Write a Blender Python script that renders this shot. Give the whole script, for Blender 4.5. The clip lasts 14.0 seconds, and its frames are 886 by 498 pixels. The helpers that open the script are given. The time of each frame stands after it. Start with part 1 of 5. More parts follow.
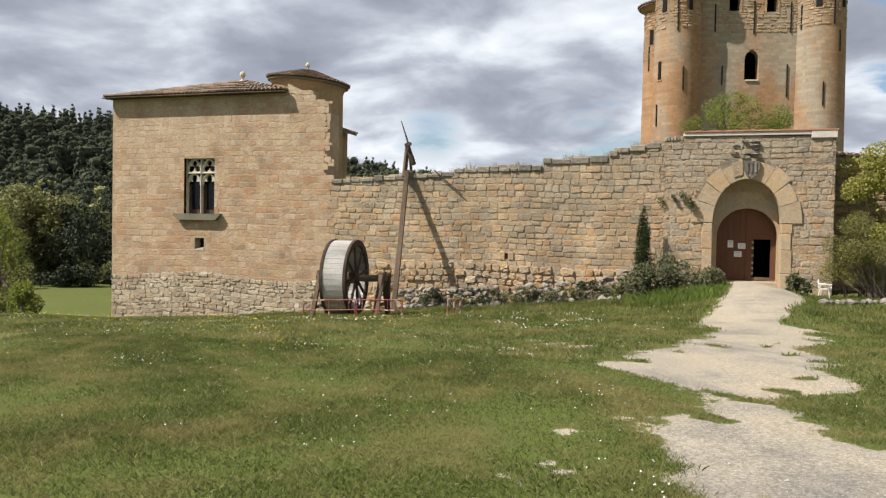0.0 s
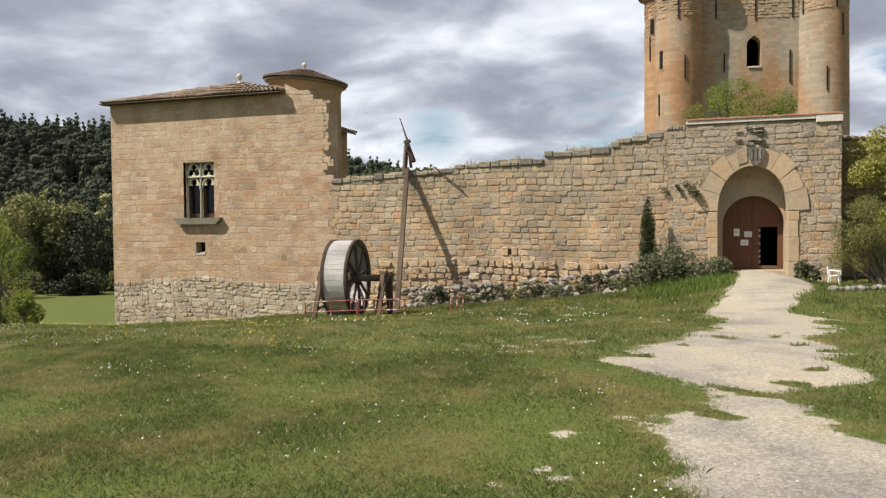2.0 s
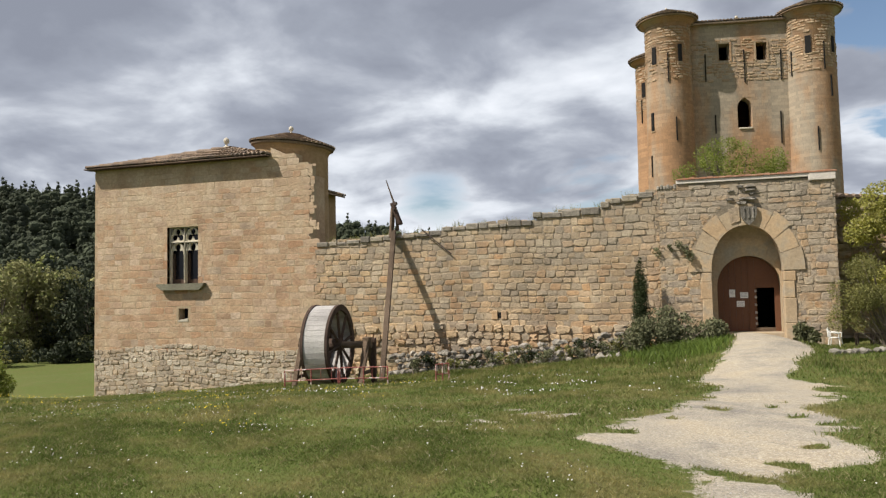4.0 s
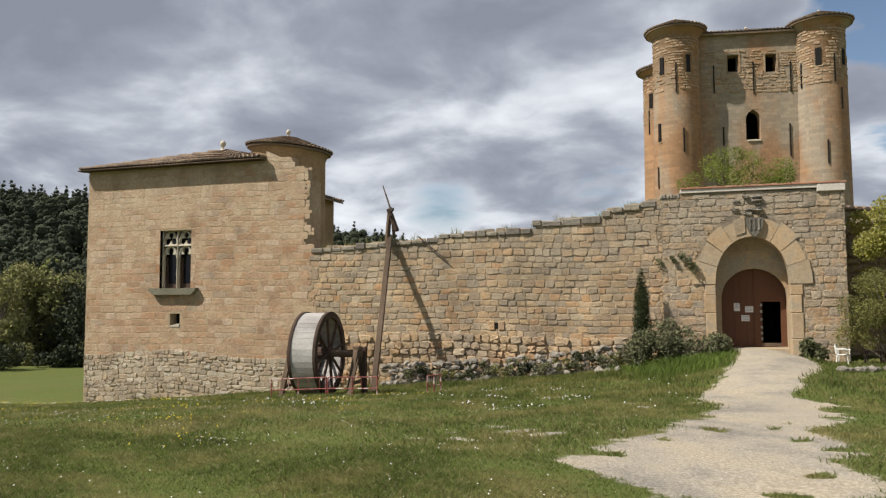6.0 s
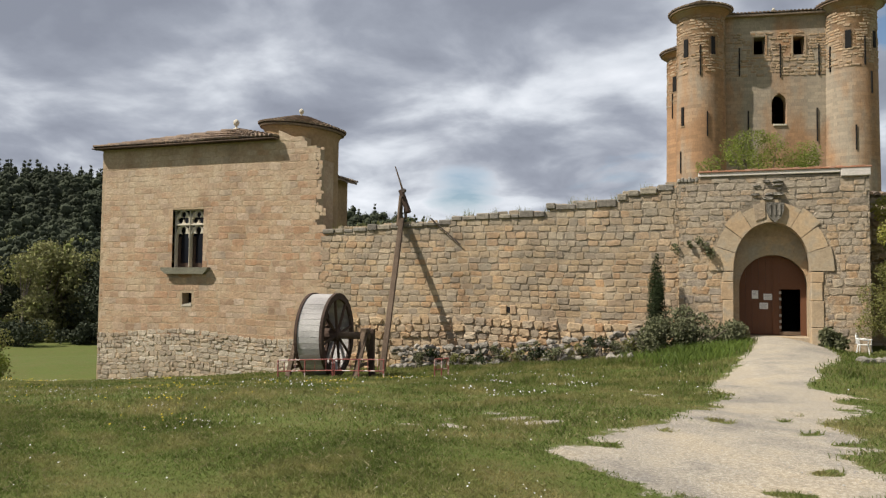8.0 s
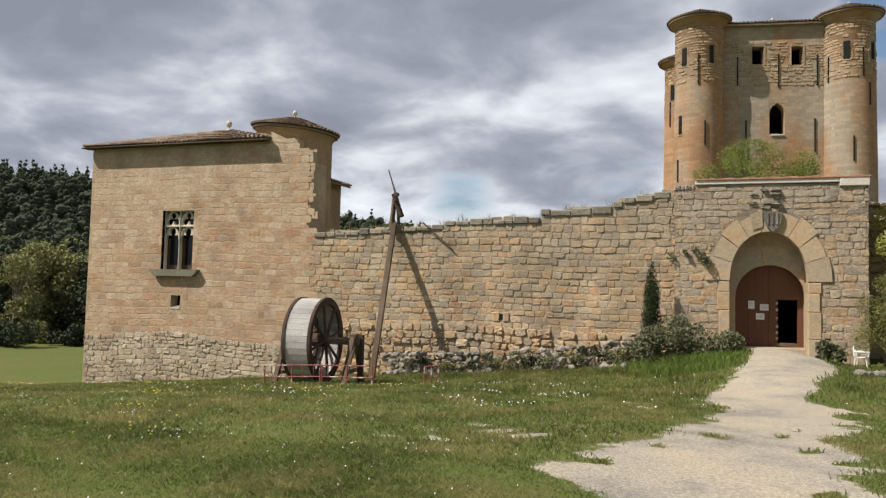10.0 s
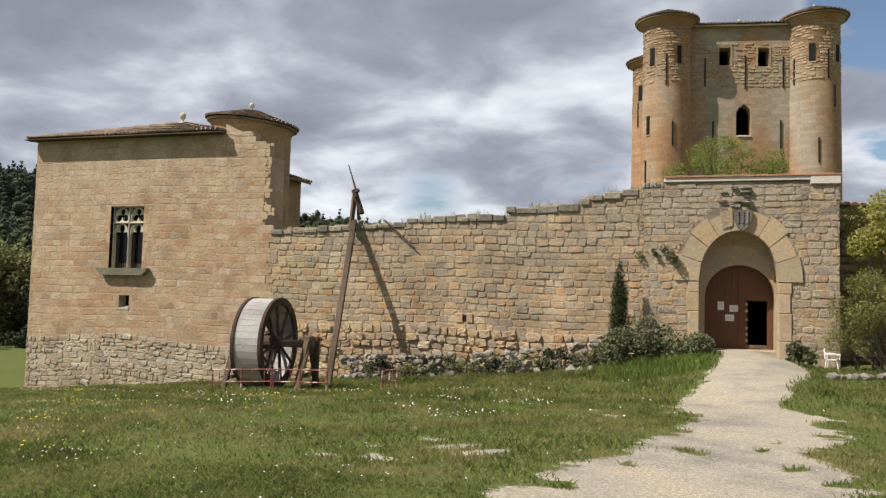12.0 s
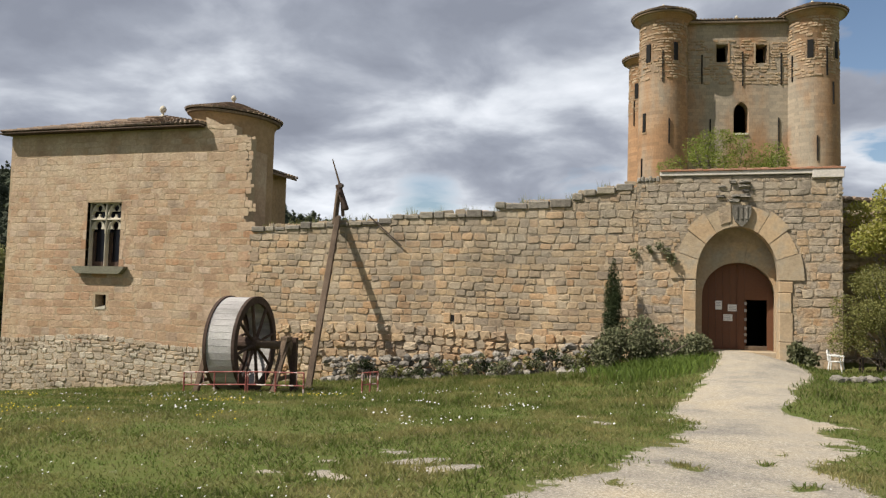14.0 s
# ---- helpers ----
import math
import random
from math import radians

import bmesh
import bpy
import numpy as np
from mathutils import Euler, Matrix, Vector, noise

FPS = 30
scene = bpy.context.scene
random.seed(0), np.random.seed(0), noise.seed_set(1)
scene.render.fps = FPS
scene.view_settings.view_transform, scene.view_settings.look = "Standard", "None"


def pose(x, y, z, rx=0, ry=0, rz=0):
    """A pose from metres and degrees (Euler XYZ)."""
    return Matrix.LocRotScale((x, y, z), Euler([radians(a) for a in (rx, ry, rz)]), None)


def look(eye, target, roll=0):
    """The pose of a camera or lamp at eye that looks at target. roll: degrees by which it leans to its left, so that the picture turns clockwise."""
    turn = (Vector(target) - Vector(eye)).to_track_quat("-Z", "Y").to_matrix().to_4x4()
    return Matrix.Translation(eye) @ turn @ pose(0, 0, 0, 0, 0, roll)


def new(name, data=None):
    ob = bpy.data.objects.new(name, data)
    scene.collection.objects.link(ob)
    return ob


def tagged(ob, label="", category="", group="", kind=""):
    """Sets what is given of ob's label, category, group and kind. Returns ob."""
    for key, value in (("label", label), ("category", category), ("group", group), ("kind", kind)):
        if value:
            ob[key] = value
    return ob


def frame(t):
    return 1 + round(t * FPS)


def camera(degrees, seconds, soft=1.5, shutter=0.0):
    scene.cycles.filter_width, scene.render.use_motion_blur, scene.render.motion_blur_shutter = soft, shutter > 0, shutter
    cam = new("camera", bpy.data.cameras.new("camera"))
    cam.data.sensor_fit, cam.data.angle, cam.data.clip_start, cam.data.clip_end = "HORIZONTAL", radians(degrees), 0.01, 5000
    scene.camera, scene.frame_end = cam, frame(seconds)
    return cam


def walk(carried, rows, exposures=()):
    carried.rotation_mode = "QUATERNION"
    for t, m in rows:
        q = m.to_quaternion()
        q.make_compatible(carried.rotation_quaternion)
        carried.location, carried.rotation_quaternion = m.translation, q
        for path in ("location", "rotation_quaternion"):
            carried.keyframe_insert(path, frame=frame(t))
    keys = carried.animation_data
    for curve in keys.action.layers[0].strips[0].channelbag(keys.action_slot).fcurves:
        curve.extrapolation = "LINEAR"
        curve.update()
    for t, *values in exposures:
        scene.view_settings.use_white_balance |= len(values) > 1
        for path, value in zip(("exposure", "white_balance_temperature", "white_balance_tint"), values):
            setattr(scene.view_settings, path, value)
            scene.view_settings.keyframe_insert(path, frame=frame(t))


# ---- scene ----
EXPOSURE = 0.74
cam = camera(61.0, 14.0, soft=1.3)
PATH = [
    (0, (6.384, -0.289, 2.45), (5.802, 1.624, 2.402), 1.1),
    (0.5, (6.38, -0.288, 2.436), (5.799, 1.625, 2.384), 0.9),
    (1, (6.368, -0.265, 2.43), (5.787, 1.647, 2.374), 0.6),
    (1.5, (6.416, -0.138, 2.434), (5.825, 1.772, 2.376), 0.0),
    (2, (6.467, 0.075, 2.438), (5.867, 1.982, 2.383), -0.6),
    (2.5, (6.526, 0.27, 2.43), (5.921, 2.176, 2.399), -0.9),
    (3, (6.592, 0.457, 2.457), (5.989, 2.364, 2.473), -1.2),
    (3.5, (6.655, 0.719, 2.46), (6.058, 2.626, 2.543), -1.3),
    (6, (6.851, 1.822, 2.409), (6.237, 3.72, 2.548), -0.2),
    (6.5, (6.925, 2.015, 2.402), (6.296, 3.91, 2.527), 0.0),
    (7, (6.99, 2.135, 2.385), (6.343, 4.024, 2.495), 0.2),
    (7.5, (7.045, 2.247, 2.382), (6.384, 4.132, 2.477), 0.4),
    (10, (7.039, 2.778, 2.375), (6.38, 4.663, 2.487), 1.4),
    (10.5, (6.992, 3.021, 2.381), (6.355, 4.914, 2.496), 1.4),
    (11, (6.962, 3.268, 2.38), (6.346, 5.167, 2.497), 1.5),
    (11.5, (6.948, 3.557, 2.372), (6.349, 5.462, 2.488), 1.5),
    (12, (6.941, 3.871, 2.361), (6.36, 5.781, 2.477), 1.5),
    (12.5, (6.94, 4.12, 2.356), (6.37, 6.034, 2.469), 1.5),
    (13, (6.947, 4.406, 2.333), (6.382, 6.321, 2.448), 1.4),
    (13.5, (6.956, 4.682, 2.315), (6.389, 6.597, 2.431), 1.5),
    (14, (6.977, 4.968, 2.298), (6.403, 6.88, 2.417), 1.5),
]
walk(cam, [(t, look(eye, target, roll)) for t, eye, target, roll in PATH], [(0.0, EXPOSURE + 0.14), (2.5, EXPOSURE + 0.12), (3.5, EXPOSURE + 0.08), (6.0, EXPOSURE - 0.08), (10.0, EXPOSURE - 0.03), (14.0, EXPOSURE - 0.01)])

# ---- sky, sun ----
SUN = Vector((-0.814 * math.cos(radians(50)), -0.581 * math.cos(radians(50)), math.sin(radians(50)))).normalized()


def sky():
    w = bpy.data.worlds.new("sky")
    scene.world = w
    w.use_nodes = True
    nt = w.node_tree
    nt.nodes.clear()
    N, L = nt.nodes.new, nt.links.new
    out, bg = N("ShaderNodeOutputWorld"), N("ShaderNodeBackground")
    st = N("ShaderNodeTexSky")
    st.sky_type, st.sun_disc = "NISHITA", False
    st.sun_elevation, st.sun_rotation = radians(50), math.atan2(SUN.x, SUN.y)
    blue = N("ShaderNodeVectorMath")
    blue.operation = "SCALE"
    blue.inputs["Scale"].default_value = 0.085
    L(st.outputs[0], blue.inputs[0])
    tc, sep = N("ShaderNodeTexCoord"), N("ShaderNodeSeparateXYZ")
    L(tc.outputs["Generated"], sep.inputs[0])

    def m(op, a, b=None, c=None):
        n = N("ShaderNodeMath")
        n.operation = op
        for i, v in enumerate((a, b, c)):
            if v is None:
                continue
            if isinstance(v, (int, float)):
                n.inputs[i].default_value = v
            else:
                L(v, n.inputs[i])
        return n.outputs[0]

    up = m("ADD", m("MAXIMUM", sep.outputs[2], 0.0), 0.26)
    com = N("ShaderNodeCombineXYZ")
    L(m("DIVIDE", sep.outputs[0], up), com.inputs[0])
    L(m("DIVIDE", sep.outputs[1], up), com.inputs[1])

    def nz(scale, detail, rough, off, dist=0.0):
        mp, n = N("ShaderNodeMapping"), N("ShaderNodeTexNoise")
        mp.inputs["Location"].default_value = off
        L(com.outputs[0], mp.inputs[0])
        L(mp.outputs[0], n.inputs["Vector"])
        n.inputs["Scale"].default_value, n.inputs["Detail"].default_value = scale, detail
        n.inputs["Roughness"].default_value, n.inputs["Distortion"].default_value = rough, dist
        return n.outputs[0]

    def ramp(v, stops):
        r = N("ShaderNodeValToRGB")
        e = r.color_ramp.elements
        while len(e) < len(stops):
            e.new(0.5)
        for q, (p, c) in zip(e, stops):
            q.position, q.color = p, (*c, 1)
        L(v, r.inputs[0])
        return r.outputs[0]

    cover = ramp(nz(0.8, 7, 0.55, (3.1, 1.7, 0), 0.2), [(0.28, (0, 0, 0)), (0.36, (1, 1, 1))])
    big = nz(0.9, 3, 0.45, (0.4, 5.2, 0))
    fine = nz(2.6, 9, 0.52, (2.2, 0.3, 0), 0.25)
    lum = m("ADD", m("MULTIPLY", big, 0.5), m("MULTIPLY", fine, 0.85))
    lum = m("ADD", lum, m("MULTIPLY", m("SUBTRACT", 0.20, sep.outputs[2]), 0.22))
    cloud = ramp(lum, [(0.54, (0.213, 0.232, 0.282)), (0.64, (0.277, 0.30, 0.355)), (0.71, (0.375, 0.40, 0.455)), (0.79, (0.55, 0.58, 0.63)), (0.90, (0.72, 0.745, 0.79))])
    # a gap in the cloud
    for d, size, ragged_by in (((0.27, 0.90, 0.335), 0.9915, 7.0), ((-0.309, 0.94, 0.141), 0.9990, 9.0)):
        dot = N("ShaderNodeVectorMath")
        dot.operation = "DOT_PRODUCT"
        L(tc.outputs["Generated"], dot.inputs[0])
        dot.inputs[1].default_value = Vector(d).normalized()
        near = N("ShaderNodeMapRange")
        L(m("ADD", dot.outputs["Value"], m("MULTIPLY", m("SUBTRACT", fine, 0.5), (1 - size) * ragged_by)), near.inputs[0])
        near.inputs[1].default_value, near.inputs[2].default_value = size, 1 + (1 - size) * (-0.55 if ragged_by < 8 else 0.9)
        near.inputs[3].default_value, near.inputs[4].default_value = 1.0, 0.0
        cover = m("MULTIPLY", cover, near.outputs[0])
    mix = N("ShaderNodeMix")
    mix.data_type = "RGBA"
    L(cover, mix.inputs[0])
    L(blue.outputs[0], mix.inputs[6])
    L(cloud, mix.inputs[7])
    L(mix.outputs[2], bg.inputs[0])
    bg.inputs[1].default_value = 0.79
    L(bg.outputs[0], out.inputs[0])


sky()
sun = new("sun", bpy.data.lights.new("sun", "SUN"))
sun.data.energy, sun.data.angle, sun.data.color = 3.9, radians(0.53), (1.0, 0.94, 0.86)
sun.matrix_world = look(SUN * 80, (0, 0, 0))


# ---- materials ----
def material(name, stops, rough=0.9, spread=0.25, grain=14.0, bump=0.4, big=0.6, stain=None, stain_at=(0.5, 0.7), high=None, metal=0.0, stretch=(1, 1, 1), thin=0.0, joints=None):
    """Procedural surface: colours picked per piece, mottled by coarse and fine noise. stain: a second colour in coarse
    patches. high: (colour, z0, z1), a weathered colour that takes over upwards, with a ragged border. joints: (length,
    height) of faint ashlar blocks on far walls."""
    mt = bpy.data.materials.new(name)
    mt.use_nodes = True
    nt = mt.node_tree
    nt.nodes.clear()
    N, L = nt.nodes.new, nt.links.new
    out, bs = N("ShaderNodeOutputMaterial"), N("ShaderNodeBsdfPrincipled")
    bs.inputs["Roughness"].default_value, bs.inputs["Metallic"].default_value = rough, metal
    if "Specular IOR Level" in bs.inputs:
        bs.inputs["Specular IOR Level"].default_value = 0.25 if metal == 0 else 0.5
    geo, oi = N("ShaderNodeNewGeometry"), N("ShaderNodeObjectInfo")
    add = N("ShaderNodeMath")
    add.operation = "ADD"
    L(geo.outputs["Random Per Island"], add.inputs[0])
    L(oi.outputs["Random"], add.inputs[1])
    fr = N("ShaderNodeMath")
    fr.operation = "FRACT"
    L(add.outputs[0], fr.inputs[0])
    mp = N("ShaderNodeMapping")
    mp.inputs["Scale"].default_value = stretch
    L(geo.outputs["Position"], mp.inputs[0])

    def nz(scale, detail=5, rough_=0.6):
        n = N("ShaderNodeTexNoise")
        n.inputs["Scale"].default_value, n.inputs["Detail"].default_value, n.inputs["Roughness"].default_value = scale, detail, rough_
        L(mp.outputs[0], n.inputs["Vector"])
        return n.outputs[0]

    def mixed(kind, fac, a, b):
        x = N("ShaderNodeMix")
        x.data_type, x.blend_type = "RGBA", kind
        for i, v in ((0, fac), (6, a), (7, b)):
            if isinstance(v, (int, float)):
                x.inputs[i].default_value = v
            elif isinstance(v, tuple):
                x.inputs[i].default_value = (*v, 1)
            else:
                L(v, x.inputs[i])
        return x.outputs[2]

    def ramp(v, pairs):
        r = N("ShaderNodeValToRGB")
        e = r.color_ramp.elements
        while len(e) < len(pairs):
            e.new(0.5)
        for q, (p, c) in zip(e, pairs):
            q.position, q.color = p, (*c, 1)
        L(v, r.inputs[0])
        return r.outputs[0]

    k = len(stops)
    col = ramp(fr.outputs[0], [(i / max(1, k - 1), c) for i, c in enumerate(stops)]) if k > 1 else stops[0]
    coarse, fine = nz(big, 4), nz(grain, 7, 0.65)
    if stain:
        col = mixed("MIX", ramp(coarse, [(stain_at[0], (0, 0, 0)), (stain_at[1], (1, 1, 1))]), col, stain)
    if high:
        sp = N("ShaderNodeSeparateXYZ")
        L(geo.outputs["Position"], sp.inputs[0])
        mr = N("ShaderNodeMapRange")
        L(sp.outputs[2], mr.inputs[0])
        mr.inputs[1].default_value, mr.inputs[2].default_value = high[1], high[2]
        ragged = N("ShaderNodeMath")
        ragged.operation = "MULTIPLY_ADD"
        L(nz(0.9, 6, 0.7), ragged.inputs[0])
        ragged.inputs[1].default_value = 2.4
        ragged.inputs[2].default_value = -1.2
        ad = N("ShaderNodeMath")
        ad.operation, ad.use_clamp = "ADD", True
        L(mr.outputs[0], ad.inputs[0])
        L(ragged.outputs[0], ad.inputs[1])
        f2 = N("ShaderNodeMath")
        f2.operation = "MULTIPLY"
        L(ad.outputs[0], f2.inputs[0])
        f2.inputs[1].default_value = 0.8
        col = mixed("MIX", f2.outputs[0], col, high[0])
    if joints:
        sp2, su, cx = N("ShaderNodeSeparateXYZ"), N("ShaderNodeMath"), N("ShaderNodeCombineXYZ")
        L(geo.outputs["Position"], sp2.inputs[0])
        L(sp2.outputs[0], su.inputs[0])
        L(sp2.outputs[1], su.inputs[1])
        L(su.outputs[0], cx.inputs[0])
        L(sp2.outputs[2], cx.inputs[1])
        bk = N("ShaderNodeTexBrick")
        L(cx.outputs[0], bk.inputs["Vector"])
        bk.inputs["Scale"].default_value = 1.0
        bk.inputs["Brick Width"].default_value, bk.inputs["Row Height"].default_value = joints
        bk.inputs["Mortar Size"].default_value = 0.014
        bk.inputs["Color1"].default_value, bk.inputs["Color2"].default_value = (0.84, 0.85, 0.87, 1), (1.14, 1.12, 1.1, 1)
        bk.inputs["Mortar"].default_value = (0.86, 0.86, 0.86, 1)
        col = mixed("MULTIPLY", 1.0, col, bk.outputs["Color"])
    lo, hi = 1 - spread, 1 + spread
    col = mixed("MULTIPLY", 1.0, col, ramp(coarse, [(0.3, (lo, lo, lo)), (0.7, (hi, hi, hi))]))
    col = mixed("MULTIPLY", 1.0, col, ramp(fine, [(0.25, (lo, lo, lo)), (0.75, (hi, hi, hi))]))
    if isinstance(col, tuple):
        bs.inputs["Base Color"].default_value = (*col, 1)
    else:
        L(col, bs.inputs["Base Color"])
    if bump:
        bp = N("ShaderNodeBump")
        bp.inputs["Strength"].default_value, bp.inputs["Distance"].default_value = bump, 0.05
        L(fine, bp.inputs["Height"])
        L(bp.outputs[0], bs.inputs["Normal"])
    shader = bs.outputs[0]
    if thin:
        tr, ms = N("ShaderNodeBsdfTranslucent"), N("ShaderNodeMixShader")
        L(col, tr.inputs[0]) if not isinstance(col, tuple) else None
        ms.inputs[0].default_value = thin
        L(bs.outputs[0], ms.inputs[1])
        L(tr.outputs[0], ms.inputs[2])
        shader = ms.outputs[0]
    L(shader, out.inputs[0])
    return mt


M_HOUSE = material("ashlar", [(0.446, 0.311, 0.2), (0.399, 0.261, 0.153), (0.494, 0.375, 0.265), (0.418, 0.242, 0.134), (0.38, 0.293, 0.209), (0.475, 0.329, 0.205), (0.351, 0.238, 0.153), (0.437, 0.284, 0.167), (0.503, 0.384, 0.279)], spread=0.24, stain=(0.37, 0.28, 0.175), stain_at=(0.50, 0.70), bump=0.55, grain=9, big=0.9, high=((0.41, 0.33, 0.235), 4.0, 10.5))
M_HMORTAR = material("lime_mortar", [(0.41, 0.31, 0.195)], spread=0.22, bump=0.5, grain=14, big=0.7, stain=(0.34, 0.265, 0.175), stain_at=(0.45, 0.6))
M_RUBBLE = material("rubble_stone", [(0.39, 0.325, 0.24), (0.46, 0.39, 0.295), (0.33, 0.27, 0.20), (0.43, 0.335, 0.23), (0.53, 0.47, 0.375)], spread=0.22, bump=0.8)
M_CURTAIN = material("wall_stone", [(0.471, 0.336, 0.194), (0.396, 0.289, 0.178), (0.503, 0.373, 0.23), (0.428, 0.263, 0.138), (0.321, 0.263, 0.189), (0.428, 0.326, 0.214), (0.289, 0.231, 0.168), (0.492, 0.394, 0.27), (0.428, 0.268, 0.143)], spread=0.26, bump=0.6, grain=11, big=0.8, high=((0.25, 0.22, 0.17), 2.2, 6.8))
M_CMORTAR = material("old_mortar", [(0.38, 0.295, 0.195)], spread=0.35, bump=0.9, grain=10, high=((0.21, 0.185, 0.145), 1.8, 5.8))
M_COPING = material("lichened_coping", [(0.25, 0.225, 0.18), (0.19, 0.17, 0.14), (0.31, 0.27, 0.205), (0.15, 0.135, 0.115)], spread=0.35, bump=0.9, grain=9)
M_GATE = material("gate_stone", [(0.44, 0.325, 0.204), (0.473, 0.325, 0.187), (0.374, 0.297, 0.204), (0.462, 0.281, 0.143), (0.484, 0.38, 0.253), (0.33, 0.275, 0.209), (0.275, 0.22, 0.165)], spread=0.28, bump=0.7, grain=10, big=1.6, stain=(0.32, 0.265, 0.195), stain_at=(0.44, 0.62), high=((0.30, 0.255, 0.195), 3.0, 7.4))
M_ARCH = material("arch_stone", [(0.456, 0.341, 0.215), (0.399, 0.314, 0.21), (0.502, 0.369, 0.226), (0.433, 0.297, 0.173)], spread=0.2, bump=0.4, stain=(0.30, 0.26, 0.195), stain_at=(0.46, 0.66), big=1.5, grain=11)
M_KEEP = material("keep_stone", [(0.37, 0.22, 0.12), (0.345, 0.205, 0.11), (0.39, 0.235, 0.13)], spread=0.2, grain=6.0, big=0.10, bump=0.6, stain=(0.30, 0.25, 0.185), stain_at=(0.46, 0.60), stretch=(2.4, 2.4, 0.8), joints=(0.62, 0.29))
M_KBOSS = material("keep_bossed_stone", [(0.35, 0.255, 0.165), (0.31, 0.225, 0.145), (0.38, 0.285, 0.185), (0.34, 0.22, 0.125)], spread=0.2, grain=6, bump=0.6)
M_GREYS = material("grey_stone", [(0.221, 0.201, 0.169), (0.279, 0.253, 0.21), (0.156, 0.142, 0.116), (0.328, 0.296, 0.251)], spread=0.3, bump=0.8)
M_TRACERY = material("carved_limestone", [(0.52, 0.47, 0.37)], spread=0.15, bump=0.3)
M_TILE = material("clay_tile", [(0.24, 0.17, 0.115), (0.17, 0.125, 0.09), (0.28, 0.20, 0.135), (0.13, 0.10, 0.078), (0.31, 0.235, 0.17)], spread=0.3, bump=0.6)
M_REDTILE = material("red_coping_tile", [(0.42, 0.20, 0.12), (0.36, 0.19, 0.12), (0.46, 0.27, 0.19)], spread=0.25, bump=0.4)
M_RENDER = material("render_band", [(0.58, 0.53, 0.47)], spread=0.15, bump=0.3)
M_TURRET = material("turret_render", [(0.33, 0.225, 0.125)], spread=0.22, bump=0.5, grain=7)
# near-black colour that stands in for the shade inside openings
M_DARK = material("shade_black", [(0.012, 0.011, 0.01)], spread=0.2, bump=0)
M_WOOD = material("weathered_oak", [(0.15, 0.105, 0.07), (0.12, 0.085, 0.058), (0.18, 0.13, 0.09)], spread=0.35, bump=0.7, stretch=(3, 3, 0.6))
M_DARKWOOD = material("dark_wheel_wood", [(0.075, 0.048, 0.035), (0.06, 0.04, 0.03), (0.09, 0.058, 0.042)], spread=0.35, bump=0.6)
M_GREYWOOD = material("silvered_boards", [(0.42, 0.40, 0.375), (0.35, 0.33, 0.31), (0.48, 0.46, 0.43), (0.28, 0.265, 0.245)], spread=0.25, bump=0.5, stretch=(1, 4, 4))
M_DOOR = material("brown_door_paint", [(0.125, 0.055, 0.028), (0.135, 0.06, 0.03), (0.115, 0.05, 0.026)], rough=0.55, spread=0.12, bump=0.15)
M_PAPER = material("white_paper", [(0.75, 0.74, 0.70)], rough=0.7, spread=0.05, bump=0)
M_INK = material("grey_ink", [(0.3, 0.3, 0.32)], rough=0.7, spread=0.05, bump=0)
M_IRON = material("rusty_iron", [(0.07, 0.05, 0.04)], rough=0.7, spread=0.3, bump=0.3, metal=0.3)
M_RED = material("faded_red_paint", [(0.27, 0.085, 0.07)], rough=0.55, spread=0.25, bump=0.2, stain=(0.5, 0.40, 0.36), stain_at=(0.52, 0.58), big=5)
M_PLASTIC = material("white_plastic", [(0.74, 0.73, 0.70)], rough=0.4, spread=0.06, bump=0)
M_GLASS = material("dark_leaded_glass", [(0.012, 0.012, 0.018)], rough=0.12, spread=0.1, bump=0)
M_BARK = material("bark", [(0.15, 0.12, 0.09), (0.19, 0.16, 0.12)], spread=0.3, bump=0.8)
M_LEAF_Y = material("spring_leaves", [(0.36, 0.35, 0.07), (0.44, 0.41, 0.11), (0.27, 0.29, 0.06), (0.52, 0.47, 0.19)], rough=0.6, spread=0.2, bump=0, thin=0.45)
M_LEAF_S = material("bright_spring_leaves", [(0.20, 0.245, 0.04), (0.25, 0.285, 0.06), (0.15, 0.195, 0.035), (0.31, 0.31, 0.09)], rough=0.6, spread=0.2, bump=0, thin=0.45)
M_LEAF_G = material("green_leaves", [(0.119, 0.175, 0.0308), (0.161, 0.217, 0.042), (0.084, 0.133, 0.028)], rough=0.6, spread=0.2, bump=0, thin=0.3)
M_LEAF_O = material("olive_leaves", [(0.20, 0.20, 0.06), (0.25, 0.24, 0.085), (0.145, 0.155, 0.045)], rough=0.6, spread=0.2, bump=0, thin=0.4)
M_LEAF_D = material("dark_conifer_leaves", [(0.030, 0.042, 0.014), (0.045, 0.058, 0.02), (0.020, 0.030, 0.011)], rough=0.8, spread=0.25, bump=0, thin=0.1)
M_LEAF_B = material("dusky_shrub_leaves", [(0.136, 0.142, 0.0709), (0.18, 0.18, 0.1), (0.0965, 0.11, 0.0515)], rough=0.8, spread=0.2, bump=0, thin=0.2)
# moss green-grey, with the sill's shade worked into the dark tone
M_SILL = material("mossy_shaded_sill_stone", [(0.17, 0.16, 0.115)], spread=0.25, bump=0.5)
# dark foliage, taken lower still to carry the cloud shadow on the hill
M_FAR_D = material("far_wood_cloud_shaded", [(0.042, 0.052, 0.029), (0.056, 0.066, 0.036), (0.034, 0.042, 0.026)], spread=0.25, bump=0, big=0.03)
